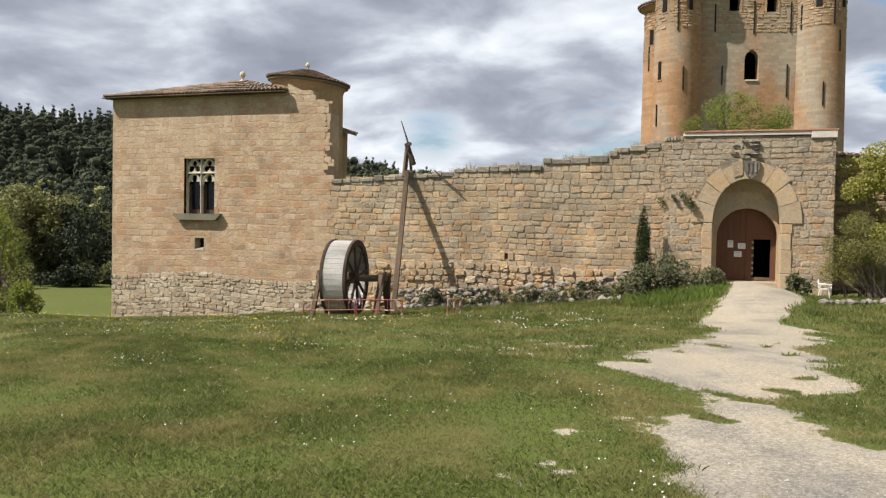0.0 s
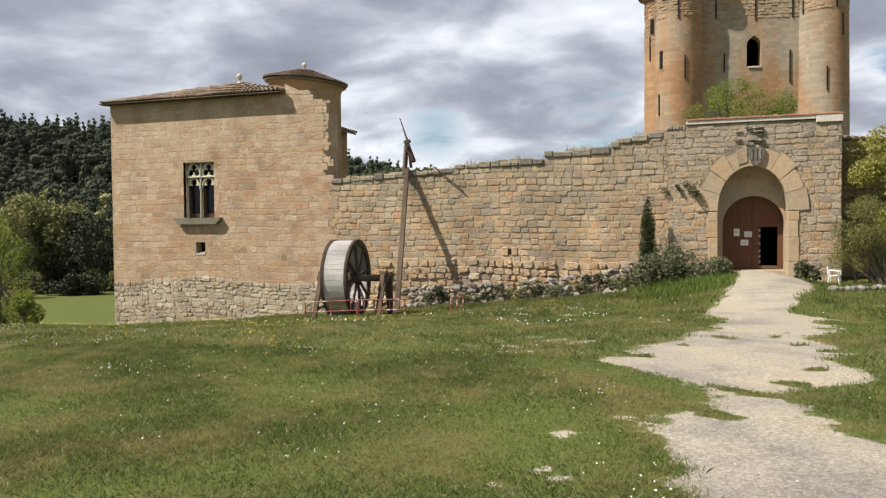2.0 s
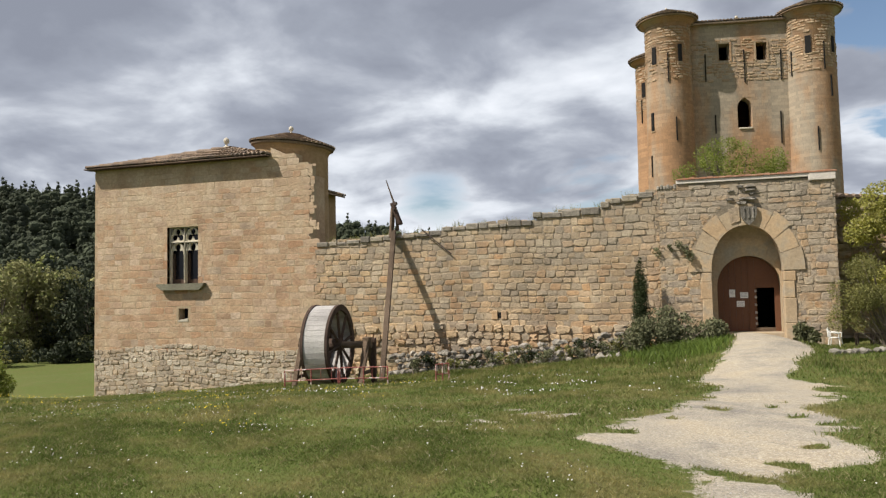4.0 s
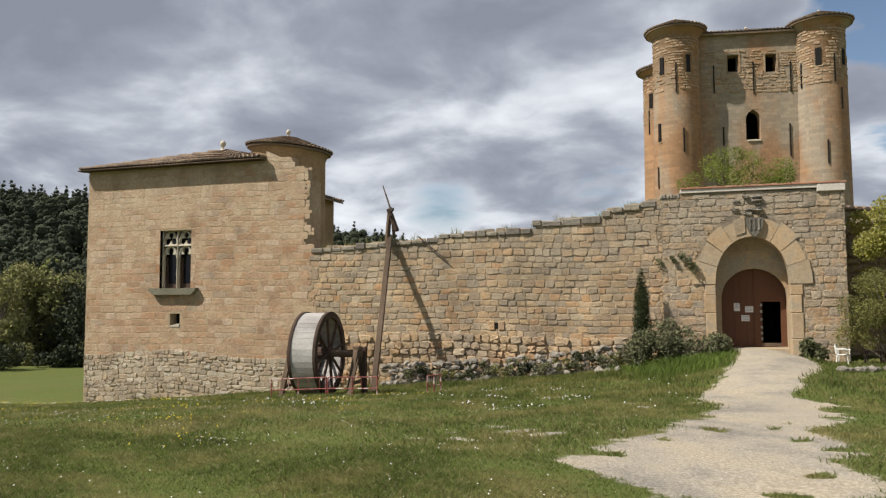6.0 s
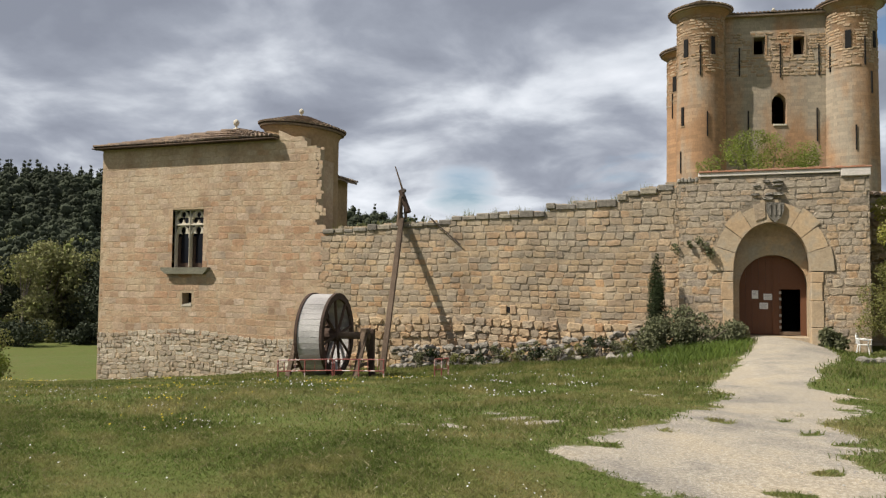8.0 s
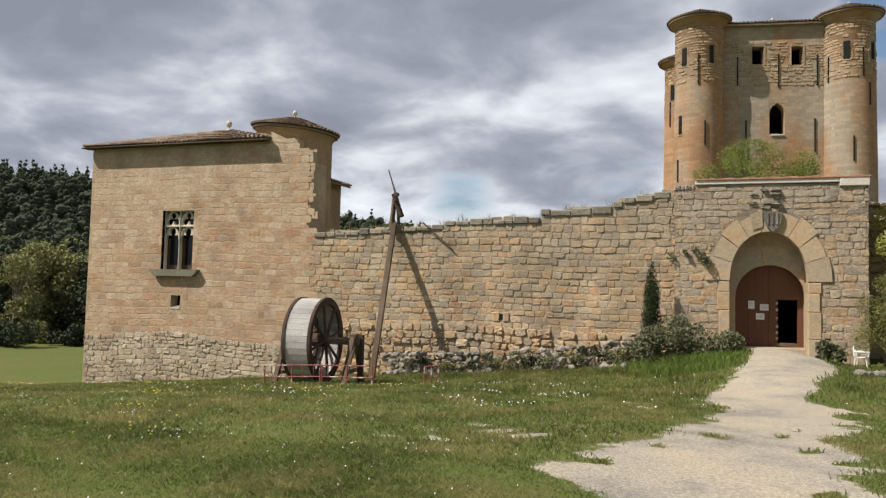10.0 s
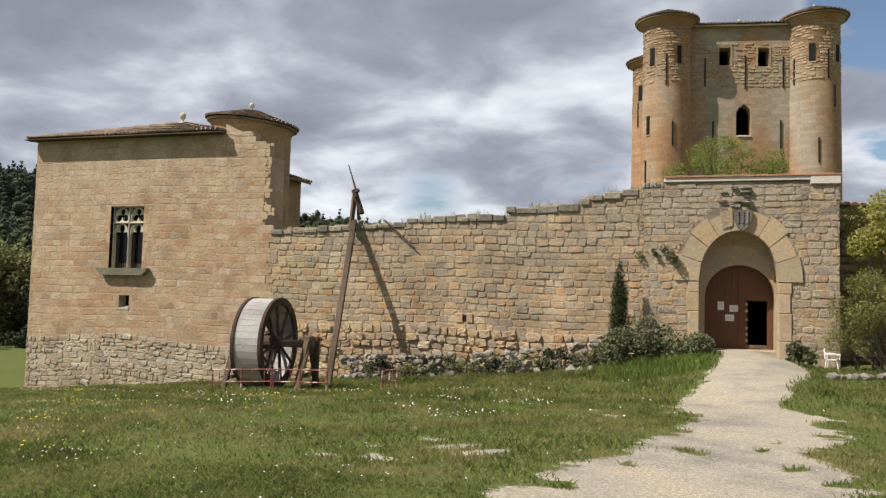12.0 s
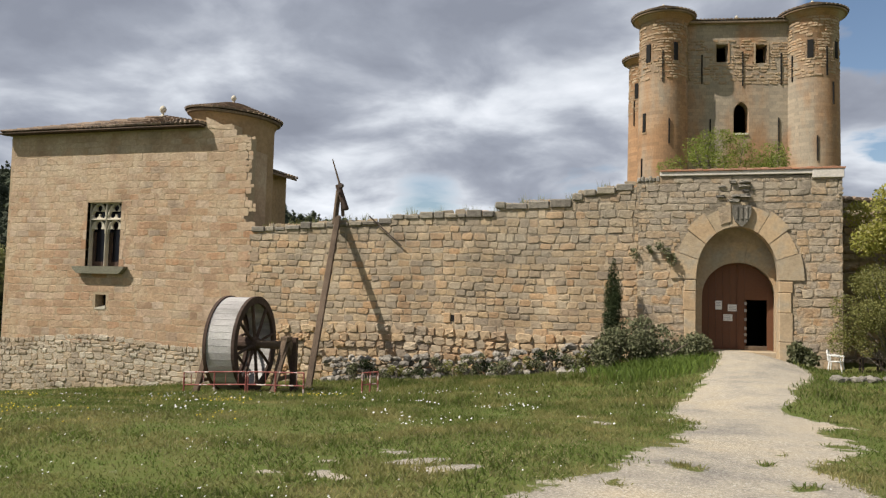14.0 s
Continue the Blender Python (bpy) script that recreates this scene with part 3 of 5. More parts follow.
def house():
    h = thing("house", (-13.6, 33, -2.2), "golden ashlar manor house with low tiled roof and round turret", "house")
    z0 = -2.6
    wx0, wx1, wz0, wz1 = -15.25, -13.64, 3.03, 5.57
    sx0, sx1, sz0, sz1 = -14.66, -14.16, 1.40, 1.92
    y, yb = FRONT + 0.03, FRONT + 0.7
    gaps = [(wx0, wx1, wz0, wz1), (sx0, sx1, sz0, sz1), (-8.8, -7.9, 8.06, 8.6), (-9.5, -7.9, 8.48, 8.6), (-20, -9.5, 8.42, 8.6), (-8.16, -7.9, 4.6, 8.6)]
    wall = part("wall", pierced([HX0, wx0, sx0, sx1, wx1, -9.5, -8.8, -8.16, -7.95], [z0, sz0, sz1, wz0, 4.6, wz1, 8.06, 8.42, 8.48, 8.5], gaps, y, yb), M_HMORTAR, h, "golden sandstone ashlar wall with a rubble foot")
    part("side_wall", boxes((HX0, yb, z0, HX0 + 0.7, 34.0, 8.42), (HX0 + 0.7, 33.3, z0, -9.6, 34.0, 8.42), (-8.9, yb, z0, -8.25, 31.2, 7.6)), M_HOUSE, h)

    def clear(cx, cz, w, hh):
        a, b = cx - w / 2, cx + w / 2
        if a < HX0 - 0.02 or cz < z0:
            return False
        top = 8.42 if cx < -9.55 else 8.52 if cx < -8.75 else 8.1
        if cz + hh / 2 > top or (cx > -9 and b > ragged(cz) + 0.1 + (0.3 if cz < 4.5 else 0)):
            return False
        for p, q, r, s in ((wx0, wx1, wz0 - 0.15, wz1), (sx0, sx1, sz0, sz1)):
            if b > p - 0.0 and a < q + 0.0 and cz + hh / 2 > r and cz - hh / 2 < s:
                return False
        return True

    lay(courses(HX0, -7.8, 0.0, 8.6, (0.22, 0.34), (0.28, 0.68), clear, 11, 0.07), SMOOTH_SET, M_HOUSE, wall, y, 0.0045, 0.006, single=lambda a, b: -13.0 < a < -8.0 and b < 6.5, seed=1)
    lay(courses(HX0, -7.8, -2.6, 0.12, (0.11, 0.25), (0.14, 0.46), clear, 12, 0.3), ROUGH_SET, M_RUBBLE, wall, y, 0.022, 0.008, name="rubble_stone", single=lambda a, b: -13.5 < a, seed=2)
    # dressed stones round the window, flush with the wall
    for a, b in ((wx0 - 0.24, wx0), (wx1, wx1 + 0.24)):
        for k in range(7):
            u0, u1 = wz0 - 0.1 + 0.383 * k, wz0 - 0.1 + 0.383 * (k + 1)
            e = 0.07 * (k % 2)
            part("jamb_stone", boxes((a + (e if a < wx0 else 0), y - 0.010, u0 + 0.006, b - (e if b > wx1 else 0), y + 0.3, u1 - 0.006), bevel=0.008), M_HOUSE, wall)
    # two tiers of arched lights in carved tracery
    win = part("window", boxes((wx0, y + 0.42, wz0, wx1, y + 0.46, wz1)), M_GLASS, h, "dark leaded Gothic window with two arched lights and carved limestone tracery")
    part("window_sill", prism([(-15.68, 3.02), (-13.22, 3.03), (-13.24, 2.93), (-13.45, 2.74), (-15.42, 2.74), (-15.66, 2.92)], y - 0.24, y + 0.3), M_SILL, win, "projecting mossy stone sill, darkened for its shade")
    mid, yt = (wx0 + wx1) / 2, y + 0.14
    tr = 4.90
    part("frame", boxes((wx0, yt, wz0, wx0 + 0.045, yt + 0.2, wz1), (wx1 - 0.045, yt, wz0, wx1, yt + 0.2, wz1), (wx0 + 0.045, yt, wz1 - 0.035, wx1 - 0.045, yt + 0.2, wz1), bevel=0.012), M_TRACERY, win)
    part("mullion", boxes((mid - 0.028, yt - 0.03, wz0, mid + 0.028, yt + 0.2, wz1 - 0.035), bevel=0.02), M_TRACERY, win)
    part("transom", boxes((wx0 + 0.045, yt - 0.03, tr - 0.03, mid - 0.036, yt + 0.18, tr + 0.03), (mid + 0.036, yt - 0.03, tr - 0.03, wx1 - 0.045, yt + 0.18, tr + 0.03), bevel=0.015), M_TRACERY, win)
    for a, b in ((wx0 + 0.045, mid - 0.036), (mid + 0.036, wx1 - 0.045)):
        c, hw = (a + b) / 2, (b - a) / 2
        # trefoil in the upper light
        lobes = ((c, 5.36, 0.13), (c - 0.165, 5.10, 0.14), (c + 0.165, 5.10, 0.14))
        z0, z1, cz = tr + 0.03, wz1 - 0.035, 5.20
        n = 72
        inner, outer = [], []
        for k in range(n):
            t = 2 * math.pi * (k + 0.5) / n
            ux, uz = math.cos(t), math.sin(t)
            r = 0.07
            for lx, lz, lr in lobes:
                px, pz = lx - c, lz - cz
                along = px * ux + pz * uz
                q = lr * lr - (px * px + pz * pz - along * along)
                if q > 0:
                    r = max(r, along + math.sqrt(q))
            reach = min(hw / max(1e-6, abs(ux)), ((z1 - cz) if uz > 0 else (cz - z0)) / max(1e-6, abs(uz)))
            while reach > 0.05 and uz > -0.2 and ((reach * ux) / hw) ** 2 + ((cz - z0 + reach * uz) / (z1 - z0)) ** 2 > 1:
                reach -= 0.004
            r = min(r, reach - 0.012)
            inner.append((c + r * ux, cz + r * uz))
            outer.append((c + reach * ux, cz + reach * uz))
        vs = [(x, yy, z) for yy in (yt + 0.05, yt + 0.14) for ring in (inner, outer) for x, z in ring]
        fs = []
        for k in range(n):
            j = (k + 1) % n
            fs += [(k, j, n + j, n + k), (2 * n + k, 3 * n + k, 3 * n + j, 2 * n + j), (k, 2 * n + k, 2 * n + j, j)]
        part("tracery", (vs, fs), M_TRACERY, win)
        # trefoiled head of the lower light
        top, base = tr - 0.03, 4.34
        arch = [(c + hw * math.cos(t), base + (top - base) * max(0.0, math.sin(t)) ** 0.85) for t in np.linspace(math.pi / 2, math.pi, 9)] + [(a + 0.025, base), (a + 0.035, base + 0.10), (a + 0.08, base + 0.17), (a + 0.15, base + 0.19), (c - 0.10, base + 0.17)]
        arch += [(c + 0.15 * math.cos(t), 4.66 + 0.17 * math.sin(t)) for t in np.linspace(radians(215), radians(-35), 22)]
        arch += [(c + 0.10, base + 0.17), (b - 0.15, base + 0.19), (b - 0.08, base + 0.17), (b - 0.035, base + 0.10), (b - 0.025, base)]
        arch += [(c + hw * math.cos(t), base + (top - base) * max(0.0, math.sin(t)) ** 0.85) for t in np.linspace(0, math.pi / 2, 9)[:-1]]
        part("tracery", prism(arch, yt + 0.05, yt + 0.14), M_TRACERY, win)
        # raised mouldings that follow both arches
        for foot, rise in ((tr + 0.03, 0.59), (4.34, 0.52)):
            bm, last = bmesh.new(), None
            for k in range(17):
                t = math.pi * k / 16
                p = (c + (hw - 0.02) * math.cos(t), yt + 0.035, foot + rise * max(0.0, math.sin(t)) ** 0.85)
                if last:
                    rod(last, p, 0.026, n=6, bm=bm)
                last = p
            part("moulding", bm, M_TRACERY, win)
        part("light_frame", boxes((a, yt + 0.2, wz0, a + 0.11, yt + 0.27, 4.4), (b - 0.11, yt + 0.2, wz0, b, yt + 0.27, 4.4), (a + 0.11, yt + 0.2, wz0, b - 0.11, yt + 0.27, wz0 + 0.2)), M_DARKWOOD, win)
    # black back paints the shade in the opening
    part("small_window", boxes((sx0, y + 0.45, sz0, sx1, y + 0.5, sz1)), M_DARK, h, "small square unglazed opening with a shade-black back")
    part("small_sill", prism([(sx0, sz0 - 0.06), (sx0, sz0), (sx1, sz0 + 0.10), (sx1, sz0 - 0.06)], y - 0.02, y + 0.3), M_TRACERY, h)
    # black sheet behind the openings, in place of a shaded room
    part("inner_wall", boxes((HX0 + 0.8, 31.2, z0, -9.7, 31.3, 8.3)), M_DARK, h)
    # hip roof
    ex0, ex1, ey0, ey1, ez = -19.55, -9.98, 29.14, 34.3, 8.42
    # board added to straighten the eave's shadow, coloured dark to subdue its lit edge
    part("eave_board", boxes((ex0 + 0.02, ey0 - 0.055, ez - 0.03, ex1 - 0.01, y - 0.03, ez - 0.002), bevel=0.005), M_DARKWOOD, h)
    part("wall_stub", prism([(-9.96, 8.40), (-9.96, 8.80), (-9.55, 8.61), (-9.22, 8.47), (-8.83, 8.49), (-8.83, 8.30), (-9.2, 8.30)], y - 0.012, yb + 0.3), M_HOUSE, h, "sloping stump of broken masonry")
    ap = (-13.6, 31.7, 9.42)
    bm = bmesh.new()
    c = [bm.verts.new(v) for v in ((ex0, ey0, ez), (ex1, ey0, ez), (ex1, ey1, ez), (ex0, ey1, ez))]
    cu = [bm.verts.new((v.co.x, v.co.y, ez + 0.03)) for v in c]
    t = bm.verts.new(ap)
    bm.faces.new(c[::-1])
    for i in range(4):
        j = (i + 1) % 4
        bm.faces.new((c[i], c[j], cu[j], cu[i]))
        bm.faces.new((cu[i], cu[j], t))
    roof = part("roof", bm, M_TILE, h, "low hip roof of weathered clay barrel tiles")
    z = ez + 0.03
    tiled_slope(roof, (ex0, ey0, z), (ex1, ey0, z), ap, ap, 0.21, 10, single=True)
    tiled_slope(roof, (ex1, ey0, z), (ex1, ey1, z), ap, ap, 0.25, 10)
    tiled_slope(roof, (ex0, ey1, z), (ex0, ey0, z), ap, ap, 0.25, 10)
    finial(h, ap[0], ap[1], ap[2] - 0.02, 0.95)
    # stair turret; its low roof leans towards the wall
    tc = (-9.93, 31.4)

    def lean(v):
        v = np.asarray(v, float).copy()
        k = np.clip((v[:, 2] - 8.2) / 0.8, 0, 1)
        v[:, 2] -= 0.09 * (v[:, 0] - tc[0]) * k
        return v

    vs, fs = lathe([(1.60, 4.0), (1.60, 8.75), (1.64, 8.9), (1.74, 9.06)], tc, 48)
    tur = part("turret", (lean(vs), fs), M_TURRET, h, "round stair turret in brown render", smooth=True)
    vs, fs = lathe([(1.68, 9.04), (1.84, 9.08), (1.86, 9.16), (0.2, 9.68), (0.0, 9.72)], tc, 48)
    part("turret_roof", (lean(vs), fs), M_TILE, tur)
    cone_tiles(tur, tc, 1.90, 9.15, 9.68, 54, 8, single=True, shape=lean)
    finial(tur, tc[0] + 0.05, tc[1] - 0.2, 9.66, 0.72)
    # lower wing behind
    wing = part("wing", boxes((-14.5, 32.6, -2.0, -9.97, 35.95, 7.44)), M_TURRET, h, "plain rendered rear wing")
    tiled_slope(wing, (-9.47, 32.3, 7.37), (-9.47, 36.1, 7.37), (-10.9, 32.3, 7.79), (-10.9, 36.1, 7.79), 0.24, 5, single=True)
    part("wing_roof", prism([(-9.49, 7.40), (-10.9, 7.81), (-14.6, 7.5), (-14.6, 7.35), (-10.9, 7.7), (-9.49, 7.31)], 32.35, 36.05), M_TILE, wing)


house()


# ---- the curtain wall ----
def wall_top(x):
    """The stepped, ruined top of the wall."""
    steps = ((-7.9, 4.58), (-2.3, 4.90), (-2.15, 5.04), (1.5, 5.12), (1.56, 5.40), (3.2, 5.42), (4.1, 5.50), (4.2, 5.76), (4.85, 5.80), (5.7, 5.95), (6.3, 6.03))
    z = steps[0][1]
    for (a, p), (b, q) in zip(steps, steps[1:]):
        if a <= x <= b:
            z = p + (q - p) * (x - a) / (b - a)
        elif x > b:
            z = q
    return z


def curtain_wall():
    pts = [(-7.94, -2.4), (-7.94, 4.5)] + [(x, wall_top(x) - 0.14) for x in np.arange(-7.6, 6.05, 0.25)] + [(6.07, 5.9), (6.07, -1.5)]
    y = FRONT + 0.05
    wall = tagged(part("wall_curtain", prism(pts, y, FRONT + 1.1), M_CMORTAR), "weathered rough-coursed sandstone curtain wall with a ruined top", "wall", kind="structure")

    def inside(cx, cz, w, h):
        return cx - w / 2 > -7.95 and cx + w / 2 < 6.12 and cz + h / 2 < wall_top(cx) + 0.1 and cz > -1.6 and not (abs(cx) < 0.30 and abs(cz - 1.5) < 0.22)

    top = courses(-7.9, 6.1, 1.0, 6.3, (0.19, 0.28), (0.21, 0.45), inside, 21, 0.08)
    low = courses(-7.9, 6.1, -1.6, 1.05, (0.24, 0.34), (0.24, 0.44), inside, 22, 0.14)
    lay(top, WORN_SET, M_CURTAIN, wall, y, 0.014, 0.009, loose=0.11, single=lambda a, b: 1.0 < a and b < 4.0, seed=3)
    lay(low, FOOT_SET, M_CURTAIN, wall, y, 0.055, 0.006, loose=0.1, name="boulder", single=lambda a, b: a > -4.5, seed=4)
    # hole's inner shade is a near-black box just proud of the mortar
    part("putlog_hole", boxes((-0.07, y - 0.012, 1.38, 0.07, y + 0.1, 1.6)), M_DARK, wall)
    for a, b in ((-0.3, -0.07), (0.07, 0.3)):
        part("stone", boxes((a, y - 0.05, 1.32, b, y + 0.1, 1.66), bevel=0.02), M_CURTAIN, wall)
    # coping stones along the top
    rng = np.random.default_rng(5)
    x = -7.8
    while x < 6.0:
        w = rng.uniform(0.3, 0.62) if x < 1.5 or x > 3.6 else rng.uniform(0.6, 0.8)
        if x + w < 6.1:
            z = wall_top(x + w / 2)
            lo = 0.2 if x < 1.5 or x > 3.6 else 0.24
            part("coping_stone", boxes((x, y - 0.05 - rng.uniform(0, 0.04), z - lo, x + w - 0.03, FRONT + 1.0, z + rng.uniform(-0.07, 0.07)), bevel=0.03), M_COPING, wall)
        x += w
    # the same wall goes on past the gate, set back
    right = tagged(part("wall_east", prism([(11.4, -1.0), (11.4, 5.75), (15, 5.45), (19, 5.2), (40, 5.0), (40, -1)], 31.35, 32.4), M_CMORTAR), "set-back sandstone enclosure wall with a ragged tiled top", "wall", kind="structure")
    lay(courses(11.9, 22, 0, 5.8, (0.22, 0.36), (0.3, 0.7), lambda cx, cz, w, h: cz + h / 2 < 5.8 - 0.09 * (cx - 11.4) and cx - w / 2 > 11.85, 23, 0.05), WORN_SET, M_GATE, right, 31.35, 0.05, 0.03, single=lambda a, b: a < 15, seed=6)
    for k in range(34):
        x = 11.95 + k * 0.24
        z = 5.78 - 0.09 * (x - 11.4)
        part("coping_tile", tile_strip((x, 31.2, z - 0.14), (x, 31.8, z + 0.02), 0.25, 1), M_TILE, right)
    # the rest of the enclosure
    tagged(part("wall_west", boxes((-7.9, 30.6, -2, -7.2, 34, 4.0))  , M_CMORTAR), "rough stone return wall", "wall", kind="structure")


curtain_wall()


# ---- the gate ----
def arch_line(x0, x1, spring, top, n=28, base=None):
    """Points of an opening from its left foot over the crown to its right foot; slightly pointed when it rises beyond a half circle."""
    c, hw, rise = (x0 + x1) / 2, (x1 - x0) / 2, top - spring
    pts = [(x0, base)] if base is not None else []
    for k in range(n + 1):
        t = math.pi * (1 - k / n)
        s = math.sin(t)
        pts.append((c + hw * math.cos(t), spring + rise * (s ** 0.92)))
    if base is not None:
        pts.append((x1, base))
    return pts


GX0, GX1, GY = 6.06, 11.86, 29.3


def gate():
    y = GY + 0.03
    arch = arch_line(7.79, 10.15, 2.95, 4.58, base=-0.6)
    out = [(GX0, -0.6)] + [(GX0, 6.0), (6.7, 6.0), (6.7, 6.15), (GX1, 6.1), (GX1, -0.6)] + arch[::-1]
    g = tagged(part("wall_gate", prism(out, y, 30.05), M_CMORTAR), "sandstone gatehouse front with a large arched gateway", "wall", kind="structure")
    inner = arch_line(8.0, 10.13, 2.45, 3.52, base=-0.6)
    inn = [(GX0, -0.6), (GX0, 6.0), (GX1, 6.0), (GX1, -0.6)] + inner[::-1]
    tagged(part("wall_gate_inner", prism(inn, 30.05, 30.9), M_ARCH), "inner arch of smooth grey stone", "wall", kind="structure")
    part("gate_side", boxes((GX1 - 0.5, 30.9, -0.6, GX1, 31.6, 6.0), (GX0, 30.9, -0.6, GX0 + 0.5, 31.6, 5.9)), M_GATE, g)
    c, hw = 8.97, 1.18
    ow = 1.92

    def inside(cx, cz, w, h):
        if cx - w / 2 < GX0 - 0.02 or cx + w / 2 > GX1 + 0.03 or cz + h / 2 > (6.02 if cx < 6.7 else 6.14):
            return False
        for sx in (-1, 0, 1):
            for sz in (-1, 1):
                px, pz = cx + sx * w * 0.45, cz + sz * h * 0.45
                dx = abs(px - c)
                if pz < 2.9 and dx < hw + 0.33:
                    return False
                if pz >= 2.9 and (dx / (ow - 0.05)) ** 2 + ((pz - 2.9) / 2.42) ** 2 < 1:
                    return False
        return not (8.2 < cx < 9.75 and 4.6 < cz < 5.35)

    lay(courses(GX0, GX1, 0.3, 6.3, (0.18, 0.30), (0.24, 0.56), inside, 31, 0.05), WORN_SET, M_GATE, g, y, 0.012, 0.008, loose=0.12, single=lambda a, b: True, seed=8)
    # jamb stones and voussoirs
    z = -0.2
    k = 0
    while z < 2.9:
        h = 0.6 + 0.13 * ((k * 7) % 3)
        for s in (-1, 1):
            w = 0.33 + 0.04 * ((k + (s > 0)) % 2)
            a, b = c + s * (hw - 0.008), c + s * (hw + w)
            part("jamb_stone", boxes((min(a, b), y - 0.05, z + 0.008, max(a, b), y + 0.55, min(z + h, 2.93) - 0.008), bevel=0.015), M_ARCH, g)
        z += h
        k += 1
    n = 9
    for k in range(n):
        t0, t1 = math.pi * (1 - k / n) - 0.006, math.pi * (1 - (k + 1) / n) + 0.006
        o = 1.0 - (0.0, 0.05, 0.02, 0.07, 0.0, 0.04, 0.0, 0.06, 0.03)[k]
        ring = [(c + (hw - 0.008) * math.cos(t), 2.95 + 1.622 * max(0, math.sin(t)) ** 0.92) for t in np.linspace(t0, t1, 5)]
        ring += [(c + ow * o * math.cos(t), 2.95 + 2.38 * o * max(0, math.sin(t)) ** 0.95) for t in np.linspace(t1, t0, 5)]
        part("voussoir", prism(ring, y - 0.055, y + 0.5), M_ARCH, g)
    for k in range(9):
        t0, t1 = math.pi * (1 - k / 9) - 0.008, math.pi * (1 - (k + 1) / 9) + 0.008
        ring = [(9.065 + 1.06 * math.cos(t), 2.45 + 1.062 * math.sin(t)) for t in np.linspace(t0, t1, 5)]
        ring += [(9.065 + 1.5 * math.cos(t), 2.45 + 1.7 * math.sin(t)) for t in np.linspace(t1, t0, 5)]
        part("inner_voussoir", prism(ring, 30.02, 30.3), M_ARCH, g)
    # worn shield of arms over the crown and the broken carving above it
    shield = [(8.83, 5.22), (9.36, 5.2), (9.36, 4.95), (9.28, 4.72), (9.09, 4.55), (8.91, 4.72), (8.83, 4.95)]
    sh = part("shield", prism(shield, y - 0.17, y - 0.05), M_GREYS, g, "worn grey stone coat of arms, blank")
    for k in range(3):
        part("shield_bar", boxes((8.92 + 0.14 * k, y - 0.2, 4.78, 8.98 + 0.14 * k, y - 0.16, 5.16), bevel=0.01), M_GREYS, sh)
    part("carved_block", prism([(8.5, 4.62), (8.42, 5.15), (8.78, 5.25), (8.80, 4.72)], y - 0.09, y), M_GATE, g)
    rng = np.random.default_rng(9)
    for k in range(5):
        for q in range(3):
            if rng.uniform() < 0.85:
                x, z = 8.5 + 0.36 * q + rng.uniform(-0.06, 0.06), 5.36 + 0.145 * k
                v, f = ROUGH_SET[int(rng.integers(14))]
                part("corbel_stone", (v * np.array([rng.uniform(0.18, 0.40), rng.uniform(0.05, 0.14), rng.uniform(0.08, 0.12)]) + np.array([x, y, z]), f), M_GREYS, g)
    # coping: pale render band with red tiles
    part("coping_band", boxes((6.70, y - 0.07, 6.15, 11.05, 30.6, 6.28), bevel=0.012), M_RENDER, g, "pale lime render band")
    part("coping_block", boxes((11.05, y - 0.09, 6.02, 11.9, 30.6, 6.29), bevel=0.015), M_RENDER, g)
    for k in range(25):
        x = 6.72 + k * 0.209
        bm = boxes((x, y - 0.11, 6.282, x + 0.2, 30.5, 6.335 + 0.012 * (k % 3)), bevel=0.008)
        part("coping_tile", bm, M_REDTILE, g)
    for k in range(6):
        x = 6.02 + 0.115 * k
        part("top_stone", boxes((x, y - 0.04, 5.98, x + 0.11, 30.2, 6.12 + 0.04 * (k % 2)), bevel=0.03), M_GREYS, g)
    # passage behind the door, its shade put in as near-black walls
    tagged(part("gate_passage", boxes((7.0, 30.9, -0.4, 7.9, 34.5, 4.2), (10.25, 30.9, -0.4, 11.2, 34.5, 4.2), (7.0, 30.9, 4.2, 11.2, 34.5, 4.5), (7.0, 34.5, -0.4, 11.2, 34.8, 4.5)), M_DARK), "vaulted gate passage, its shade put in as black walls", "wall", kind="structure")
    tagged(part("threshold", boxes((7.6, 29.9, 0.2, 10.4, 34.5, 0.78), bevel=0.02), M_ARCH), "worn stone threshold", "step", kind="structure")


gate()


